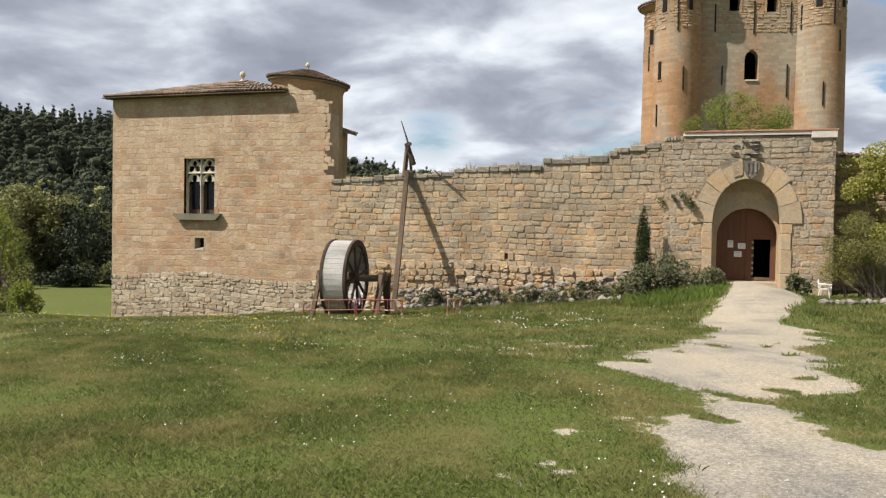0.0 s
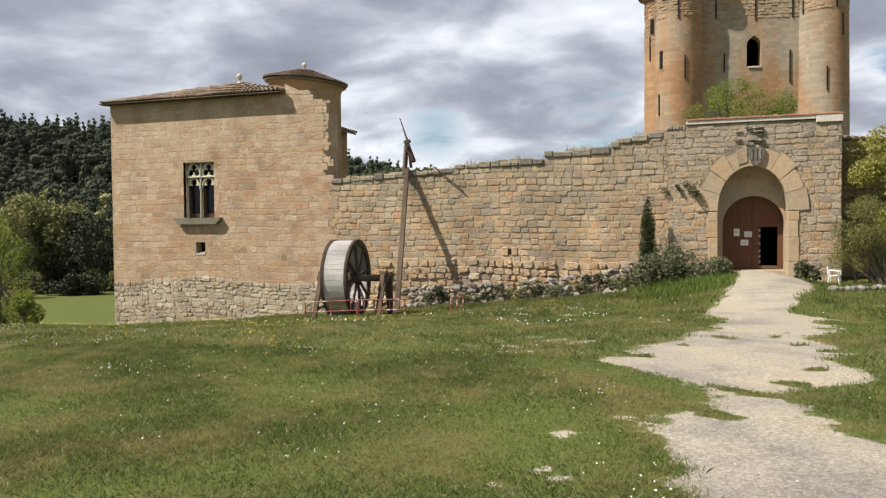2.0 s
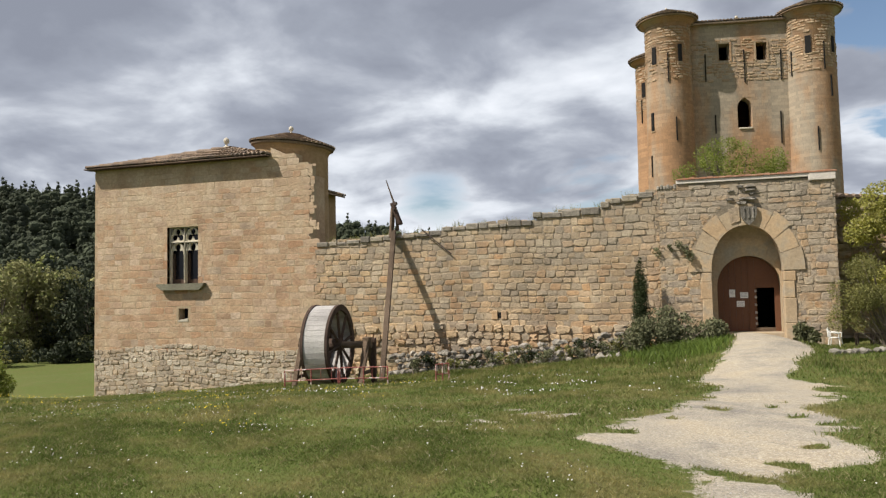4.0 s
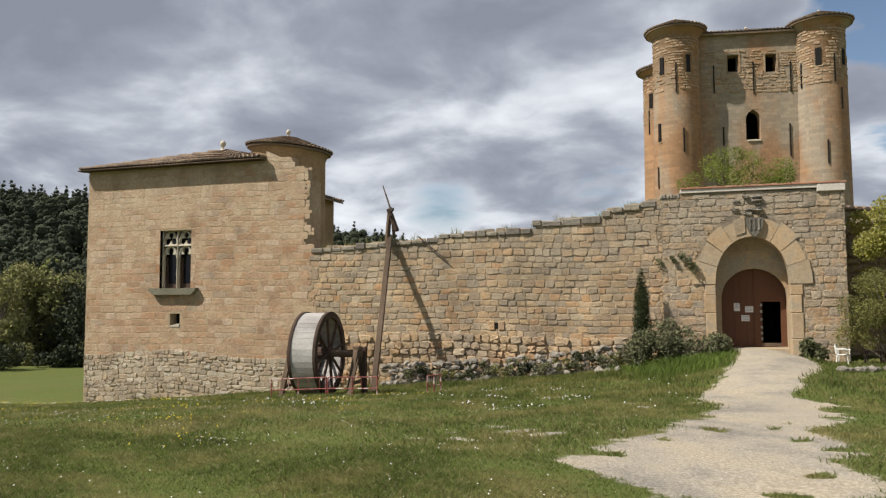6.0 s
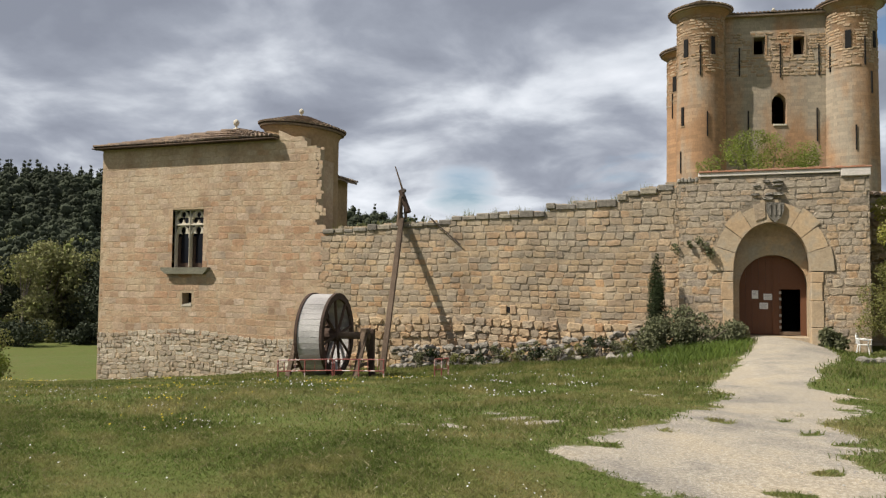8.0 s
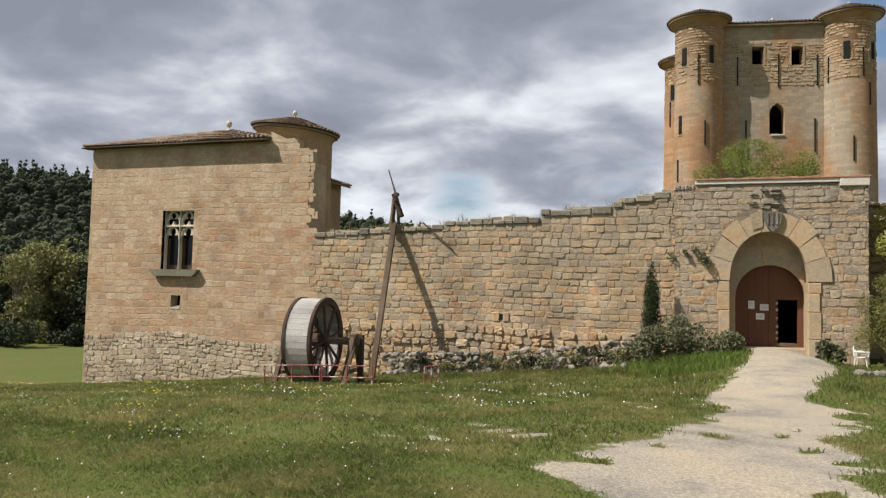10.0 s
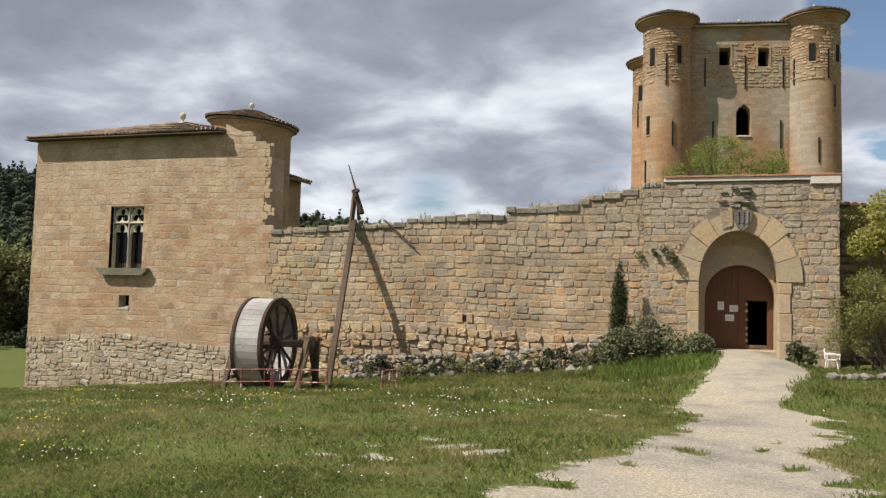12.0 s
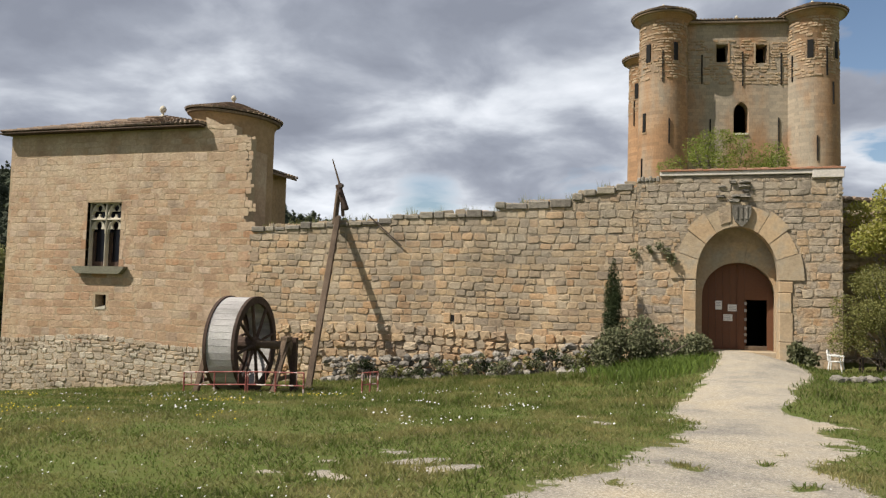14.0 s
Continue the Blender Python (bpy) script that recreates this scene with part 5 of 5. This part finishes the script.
def wall_foot_plants():
    rng = np.random.default_rng(71)
    for k in range(17):
        x = -3.0 + 0.5 * k + rng.uniform(-0.2, 0.2)
        g = gz(x, 28.2)
        h = rng.uniform(0.0, 0.34)
        mat = (M_LEAF_B, M_LEAF_D, M_LEAF_B, M_LEAF_O)[k % 4]
        shrub("ivy_clump", "dusky ivy and bramble clump growing over the dry-stone wall", "shrub", scatter(80 + k, 5, (x - 0.4, x + 0.4), (28.05, 28.5), (g + 0.15, g + 0.4 + h), (0.10, 0.2)), 520, 0.035, mat, 90 + k, stems=4, group="clumps along the wall foot")
    g = gz(6.4, 28.2)
    shrub("lavender_bush", "large dusky grey-green lavender bush beside the gate track", "shrub", scatter(101, 30, (4.9, 7.9), (27.7, 28.6), (g + 0.1, g + 0.75), (0.25, 0.45)) + [(6.3, 28.4, g + 1.0, 0.42), (5.9, 28.5, g + 0.95, 0.4), (6.8, 28.4, g + 0.8, 0.4)], 9000, 0.05, M_LEAF_B, 102, stems=24)
    shrub("agave_clump", "low blue-green spiky plant clump beside the gate", "shrub", scatter(103, 6, (10.35, 11.0), (28.6, 28.95), (gz(10.7, 28.8) + 0.1, gz(10.7, 28.8) + 0.5), (0.16, 0.26)), 800, 0.09, M_LEAF_B, 104, stems=6)
    # the cypress
    x, y = 5.36, 28.75
    g = gz(x, y)
    t = thing("cypress", (x, y, g), "slender dark green cypress standing against the wall", "tree")
    part("trunk", rod((x, y, g - 0.05), (x, y, g + 2.6), 0.08, 0.02, 8), M_BARK, t)
    cl = []
    r2 = np.random.default_rng(105)
    for k in range(60):
        f = r2.uniform(0, 1)
        w = 0.32 * (1 - f) ** 0.42 if f > 0.15 else 0.26
        a = r2.uniform(0, 6.28)
        cl.append((x + 0.6 * w * math.cos(a), y + 0.6 * w * math.sin(a), g + 0.25 + f * 2.95, (0.045 if f > 0.8 else 0.085) + 0.40 * w))
    part("crown", leaves([c[:3] for c in cl], [c[3] for c in cl], 22000, 0.022, 106, 2.4), M_LEAF_D, t)
    # plants rooted in the masonry
    for k, (px, py, pz, s) in enumerate(((6.7, 29.2, 4.0, 0.14), (7.05, 29.18, 3.6, 0.17), (6.95, 29.15, 3.8, 0.13), (5.95, 29.3, 3.75, 0.16), (6.4, 29.22, 3.9, 0.08))):
        tf = thing("wall_plant", (px, 29.24, pz), "small dry plant rooted in a masonry joint", "plant", "plants in the gate wall")
        part("tuft", leaves([(px, py, pz), (px + 0.05, py - 0.02, pz - 0.12)], [s, s * 0.8], 150, 0.035, 110 + k), M_LEAF_B, tf)
    for k in range(16):
        px = -7 + 0.78 * k + rng.uniform(-0.3, 0.3)
        z = wall_top(px)
        tf = thing("wall_plant", (px, 29.9, z), "dry grass tuft on the ruined wall top", "plant", "tufts on the wall top")
        n = 26
        vs, fs = [], []
        for q in range(n):
            a, l = rng.uniform(0, 6.28), rng.uniform(0.12, 0.34)
            bx, by = px + rng.uniform(-0.2, 0.2), 29.75 + rng.uniform(-0.2, 0.2)
            o = len(vs)
            vs += [(bx, by, z - 0.05), (bx + 0.015, by, z - 0.05), (bx + 0.12 * math.cos(a), by + 0.1 * math.sin(a), z + l)]
            fs.append((o, o + 1, o + 2))
        part("tuft", (vs, fs), M_LEAF_O, tf)


wall_foot_plants()


def tree(name, x, y, h, r, mat, seed, count, size, label, clumps=16, low=0.35, group=""):
    """A tapered trunk, limbs and a crown of many clumps with an uneven outline."""
    rng = np.random.default_rng(seed)
    g = gz(x, y)
    t = thing(name, (x, y, g), label, "tree", group)
    part("trunk", rod((x, y, g - 0.2), (x, y, g + h * 0.7), 0.045 * h ** 0.75, 0.02, 8), M_BARK, t)
    cl = []
    for k in range(clumps):
        f = rng.uniform(low, 1.0)
        a, w = rng.uniform(0, 6.28), r * math.sin(math.pi * min(0.93, 0.25 + 0.7 * (f - low) / (1 - low))) ** 0.7
        d = w * rng.uniform(0.25, 0.85)
        c = (x + d * math.cos(a), y + d * math.sin(a), g + f * h * 0.92)
        cl.append((*c, rng.uniform(0.26, 0.46) * r))
        if k % 2 == 0:
            part("limb", rod((x, y, g + h * rng.uniform(0.2, 0.5)), c, 0.012 * h, 0.01, 6), M_BARK, t)
    part("crown", leaves([c[:3] for c in cl], [c[3] for c in cl], count, size, seed), mat, t)
    return t


def garden_right():
    g = gz(12.5, 28)
    shrub("spring_shrub", "tall yellow-green flowering shrub beside the gatehouse", "shrub", scatter(121, 30, (12.5, 16.0), (28.8, 30.6), (g + 1.9, g + 4.9), (0.35, 0.65)), 26000, 0.05, M_LEAF_Y, 122, stems=26)
    shrub("tamarisk_shrub", "feathery olive-green shrub with bare stems beside the gate", "shrub", scatter(123, 34, (11.5, 14.6), (27.0, 28.3), (g + 0.7, g + 2.6), (0.25, 0.5)), 24000, 0.026, M_LEAF_O, 124, stems=22)
    tree("ash_tree", 15.6, 31.0, 8.4, 2.5, M_LEAF_Y, 125, 5200, 0.06, "sparse budding tree behind the enclosure wall", 18, 0.3)
    shrub("gate_top_bush", "bright spring-green bush growing behind the gate top", "shrub", scatter(127, 30, (6.9, 10.9), (33.2, 35.0), (5.8, 7.7), (0.35, 0.6)) + [(8.7, 34, 8.2, 0.45), (7.9, 34, 7.9, 0.5), (9.4, 34, 8.0, 0.45), (8.3, 34, 8.25, 0.35), (9.0, 34, 8.3, 0.3)], 20000, 0.034, M_LEAF_S, 128, stems=22, base=4.5)
    # plastic chair
    x, y = 11.5, 28.45
    g = gz(x, y)
    c = thing("garden_chair", (x, y, g), "white moulded plastic garden armchair in the grass", "chair")
    part("seat", boxes((x - 0.22, y - 0.22, g + 0.40, x + 0.22, y + 0.22, g + 0.43), bevel=0.012), M_PLASTIC, c)
    for sx in (-1, 1):
        for sy in (-1, 1):
            part("leg", rod((x + sx * 0.26, y + sy * 0.25, g - 0.02), (x + sx * 0.21, y + sy * 0.2, g + 0.42), 0.022, 0.028), M_PLASTIC, c)
        bm = rod((x + sx * 0.27, y - 0.2, g + 0.4), (x + sx * 0.28, y - 0.22, g + 0.62), 0.022)
        rod((x + sx * 0.28, y - 0.24, g + 0.62), (x + sx * 0.24, y + 0.24, g + 0.66), 0.026, bm=bm)
        part("armrest", bm, M_PLASTIC, c)
    bm = bmesh.new()
    last = None
    for k in range(13):
        a = math.pi * k / 12
        p = (x + 0.25 * math.cos(a), y + 0.24 + 0.06 * math.sin(a), g + 0.45 + 0.40 * math.sin(a) ** 0.6)
        if last:
            rod(last, p, 0.024, bm=bm)
        last = p
    for k in range(4):
        q = x - 0.14 + 0.093 * k
        rod((q, y + 0.22, g + 0.43), (q, y + 0.29, g + 0.82), 0.016, bm=bm)
    part("backrest", bm, M_PLASTIC, c)
    c.scale, c.rotation_euler = (0.72, 0.72, 0.72), (0, 0, 1.2)
    # dark slatted seats under the shrub
    for x in (12.35, 12.95):
        y = 28.4
        g = gz(x, y)
        d = thing("garden_bench", (x, y, g), "dark weathered slatted garden seat under the shrub", "bench", "seats under the shrub")
        for k in range(4):
            part("slat", boxes((x - 0.25, y - 0.2 + 0.11 * k, g + 0.38, x + 0.25, y - 0.11 + 0.11 * k, g + 0.41), bevel=0.006), M_IRON, d)
        for sx in (-0.22, 0.22):
            for sy in (-0.16, 0.18):
                part("leg", boxes((x + sx - 0.025, y + sy - 0.025, g - 0.03, x + sx + 0.025, y + sy + 0.025, g + 0.38)), M_IRON, d)


garden_right()


# ---- meadow edge, field and wooded hill ----
def left_side():
    # saplings at the meadow's edge
    for k, (x, y, h, r, m) in enumerate(((-18.0, 22.0, 4.2, 1.3, M_LEAF_S), (-16.4, 21.6, 1.5, 0.75, M_LEAF_S), (-20.4, 23.5, 5.2, 1.5, M_LEAF_S), (-17.6, 21.0, 1.3, 0.8, M_LEAF_O), (-22.5, 26.5, 2.6, 1.5, M_LEAF_O))):
        tree("sapling", x, y, h, r, m, 140 + k, 3600, 0.055, "young leafy sapling at the edge of the meadow", 20, 0.12, "saplings at the meadow edge")
    rng = np.random.default_rng(150)
    for k in range(46):
        az = radians(rng.uniform(33, 56))
        d = rng.uniform(112, 150)
        x, y = 6.4 - d * math.sin(az), d * math.cos(az)
        h = rng.uniform(8, 15)
        tree("field_tree", x, y, h, h * rng.uniform(0.32, 0.42), M_FAR_O if rng.uniform() < 0.8 else M_FAR_D, 160 + k, 3000, 0.24, "olive spring tree at the far edge of the field", 14, 0.08, "trees along the field edge")
    # low scrub along the field's far edge
    for k in range(16):
        az = radians(32 + 1.55 * k)
        d = 108 + 3 * math.sin(2.3 * k)
        x, y = 6.4 - d * math.sin(az), d * math.cos(az)
        g = gz(x, y)
        shrub("hedge_bush", "dull green hedge bush at the far edge of the field", "shrub", [(x + rng.uniform(-2, 2), y + rng.uniform(-1, 1), g + rng.uniform(0.5, 2.2), rng.uniform(0.8, 1.4)) for _ in range(8)], 1500, 0.2, M_FAR_D if k % 3 else M_FAR_O, 1300 + k, stems=4, group="hedge along the field edge")
    # the woods on the hill: an opaque heart in every clump, leaves round it
    bm = bmesh.new()
    bmesh.ops.create_icosphere(bm, subdivisions=1, radius=0.72)
    bm.verts.index_update()
    heart_v, heart_f = np.array([tuple(v.co) for v in bm.verts]), [[v.index for v in f.verts] for f in bm.faces]
    bm.free()
    kinds = {"dark": ([], [], [0]), "olive": ([], [], [0])}
    for k in range(1600):
        az = radians(rng.uniform(30, 57) if k < 1050 else rng.uniform(6, 30))
        d = rng.uniform(150, 345)
        x, y = 6.4 - d * math.sin(az), d * math.cos(az)
        conifer = rng.uniform() < (0.15 if k >= 1050 else 0.75 if d > 290 else 0.45)
        h = rng.uniform(9, 15) if conifer else rng.uniform(7, 11)
        g = gz(x, y)
        if conifer:
            cl = [(x + rng.uniform(-0.4, 0.4), y, g + h * f, 3.5 * (1.14 - f)) for f in (0.25, 0.42, 0.58, 0.72, 0.85, 0.95)]
        else:
            cl = [(x + rng.uniform(-2, 2), y + rng.uniform(-2, 2), g + h * rng.uniform(0.45, 0.95), rng.uniform(1.5, 2.6)) for _ in range(6)]
        v, f = leaves([c[:3] for c in cl], [c[3] for c in cl], 300, 0.34, 1000 + k)
        vs, fs, o = kinds["olive" if not conifer and rng.uniform() < 0.3 and d < 205 else "dark"]
        vs.append(v)
        fs += [[i + o[0] for i in q] for q in f]
        o[0] += len(v)
        for c in cl:
            vs.append(heart_v * c[3] + np.array(c[:3]))
            fs += [[i + o[0] for i in q] for q in heart_f]
            o[0] += len(heart_v)
    # cloud shadow over these woods lies in the leaf colour
    vs, fs, _ = kinds["dark"]
    tagged(part("hill_woods", (np.concatenate(vs), fs), M_FAR_D), "evergreen woods covering the far hill, cloud shadow put into their dark colour", "woods", kind="stuff")
    vs, fs, _ = kinds["olive"]
    tagged(part("hill_broadleaf", (np.concatenate(vs), fs), M_FAR_O), "olive broadleaf trees scattered in the hill woods", "woods", kind="stuff")


left_side()


# ---- grass and flowers ----
def blades(n, xr, yr, hr, wr, seed, keep=None, lean=0.5):
    rng = np.random.default_rng(seed)
    x, y = rng.uniform(*xr, n), rng.uniform(*yr, n)
    patch = 0.5 + 0.5 * np.sin(x * 1.3 + 2 * np.sin(y * 0.7)) * np.cos(y * 1.1 + np.sin(x * 0.9))
    ok = (path_mask(x, y) < rng.uniform(0.05, 0.8, n)) & (rng.uniform(0, 1, n) < 0.45 + 0.55 * patch) & ~((y > 29.0) & (x < 12))
    if keep is not None:
        ok &= keep(x, y, rng)
    x, y, patch = x[ok], y[ok], patch[ok]
    n = len(x)
    z = height(x, y)
    a = rng.uniform(0, 2 * math.pi, n)
    h = rng.uniform(*hr, n) * (0.6 + 0.6 * patch)
    w = rng.uniform(*wr, n)
    l = rng.uniform(0.1, lean, n) * h * 1.4
    b = rng.uniform(0, 2 * math.pi, n)
    p = np.stack([x, y, z - 0.01], 1)
    s = np.stack([np.cos(a) * w, np.sin(a) * w, np.zeros(n)], 1)
    tip = p + np.stack([np.cos(b) * l, np.sin(b) * l, h], 1)
    mid = p + np.stack([np.cos(b) * l * 0.35, np.sin(b) * l * 0.35, h * 0.6], 1)
    v = np.stack([p - s, p + s, mid + s * 0.7, tip, mid - s * 0.7], 1).reshape(-1, 3)
    return v, (np.arange(n)[:, None] * 5 + np.arange(5)[None]).tolist()


def stuff_mesh(name, geo, mat, label, category):
    tagged(part(name, geo, mat), label, category, kind="stuff")


stuff_mesh("near_grass", blades(420000, (-4.0, 10.5), (3.6, 10.5), (0.02, 0.06), (0.0025, 0.006), 201, lean=1.0), M_GRASS, "short trodden meadow grass", "grass")
stuff_mesh("mid_grass", blades(190000, (-13, 15), (10, 20), (0.03, 0.085), (0.005, 0.010), 202, lean=0.9), M_GRASS, "short meadow grass with daisies", "grass")
stuff_mesh("far_grass", blades(110000, (-24, 20), (19, 29.4), (0.06, 0.16), (0.008, 0.018), 203, lean=0.7), M_GRASS, "longer grass below the wall", "grass")
stuff_mesh("tall_grass", blades(60000, (-9, 8.6), (24.8, 28.3), (0.08, 0.22), (0.006, 0.013), 204, keep=lambda x, y, r: (r.uniform(0, 1, len(x)) < np.clip((y - 25) / 2.5, 0.05, 1)) & (np.abs(x + 4.2) > 1.6)), M_GRASS, "tall grass along the wall foot", "grass")
stuff_mesh("bank_grass", blades(46000, (3.5, 8.6), (23.5, 28.2), (0.16, 0.46), (0.007, 0.014), 205, keep=lambda x, y, r: r.uniform(0, 1, len(x)) < np.exp(-((x - 6.7) / 1.1) ** 2 - ((y - 26.9) / 1.2) ** 2)), M_LEAF_G, "lush bright grass on the bank by the gate", "grass")


M_STRAW = material("dry_straw", [(0.36, 0.31, 0.17), (0.28, 0.24, 0.12), (0.42, 0.37, 0.22)], rough=0.8, spread=0.2, bump=0, thin=0.3)
stuff_mesh("dry_grass", blades(70000, (-9, 10.5), (3.6, 15), (0.015, 0.06), (0.002, 0.005), 206, lean=1.6), M_STRAW, "dry straw blades among the short grass", "grass")


def pebbles(n, seed):
    """Loose stones on the gravel: small squashed octahedra."""
    rng = np.random.default_rng(seed)
    x, y = rng.uniform(5.2, 10, n), 3.5 + 11 * rng.uniform(0, 1, n) ** 1.5
    ok = path_mask(x, y) > 0.6
    x, y = x[ok], y[ok]
    s = rng.uniform(0.003, 0.009, len(x)) * np.where(rng.uniform(0, 1, len(x)) < 0.06, 2.0, 1.0)
    z = height(x, y) + s * 0.3
    a = rng.uniform(0, 6.28, len(x))
    c, d = np.cos(a) * s, np.sin(a) * s
    o = np.zeros_like(s)
    p = np.stack([x, y, z], 1)
    v = np.stack([p + np.stack(q, 1) for q in ((c, d, o), (-d * 0.8, c * 0.8, o), (-c, -d, o), (d * 0.8, -c * 0.8, o), (o, o, s * 0.7), (o, o, -s * 0.7))], 1).reshape(-1, 3)
    f = np.array([(0, 1, 4), (1, 2, 4), (2, 3, 4), (3, 0, 4)])
    return v, (np.arange(len(x))[:, None, None] * 6 + f[None]).reshape(-1, 3).tolist()


M_PEBBLE = material("pale_pebbles", [(0.38, 0.355, 0.315), (0.27, 0.25, 0.22), (0.48, 0.455, 0.41), (0.19, 0.178, 0.16)], spread=0.1, bump=0)
stuff_mesh("pebbles", pebbles(13000, 221), M_PEBBLE, "pale loose limestone pebbles on the track", "gravel")


def flowers(n, xr, yr, r, seed, lift, groups):
    rng = np.random.default_rng(seed)
    c = np.stack([rng.uniform(*xr, groups), rng.uniform(*yr, groups)], 1)
    k = rng.integers(0, groups, n)
    loose = rng.uniform(0, 1, n) < 0.35
    p = c[k] + rng.normal(0, 0.28, (n, 2))
    p[loose] = np.stack([rng.uniform(*xr, loose.sum()), rng.uniform(*yr, loose.sum())], 1)
    p = p[path_mask(p[:, 0], p[:, 1]) < 0.2]
    vs, fs = [], []
    for x, y in p:
        z = gz(x, y) + lift * rng.uniform(0.7, 1.2)
        s, t = r * rng.uniform(0.7, 1.3), rng.uniform(-0.5, 0.5)
        o = len(vs)
        vs += [(x + s * math.cos(q), y + s * math.sin(q) , z + s * 0.6 * math.sin(q + t) + 0.3 * s) for q in np.arange(6) * math.pi / 3]
        fs.append(tuple(range(o, o + 6)))
    return vs, fs


stuff_mesh("daisies", flowers(900, (-11, 8), (5, 18), 0.007, 211, 0.06, 60), M_WHITE, "small white daisies scattered in the meadow", "flowers")
stuff_mesh("far_daisies", flowers(380, (-16, 9), (15, 25), 0.013, 212, 0.09, 30), M_WHITE, "white daisies farther off in the meadow", "flowers")
stuff_mesh("buttercups", flowers(600, (-16, 1), (9, 21), 0.009, 213, 0.10, 30), M_YELLOW, "yellow buttercups in the taller grass", "flowers")
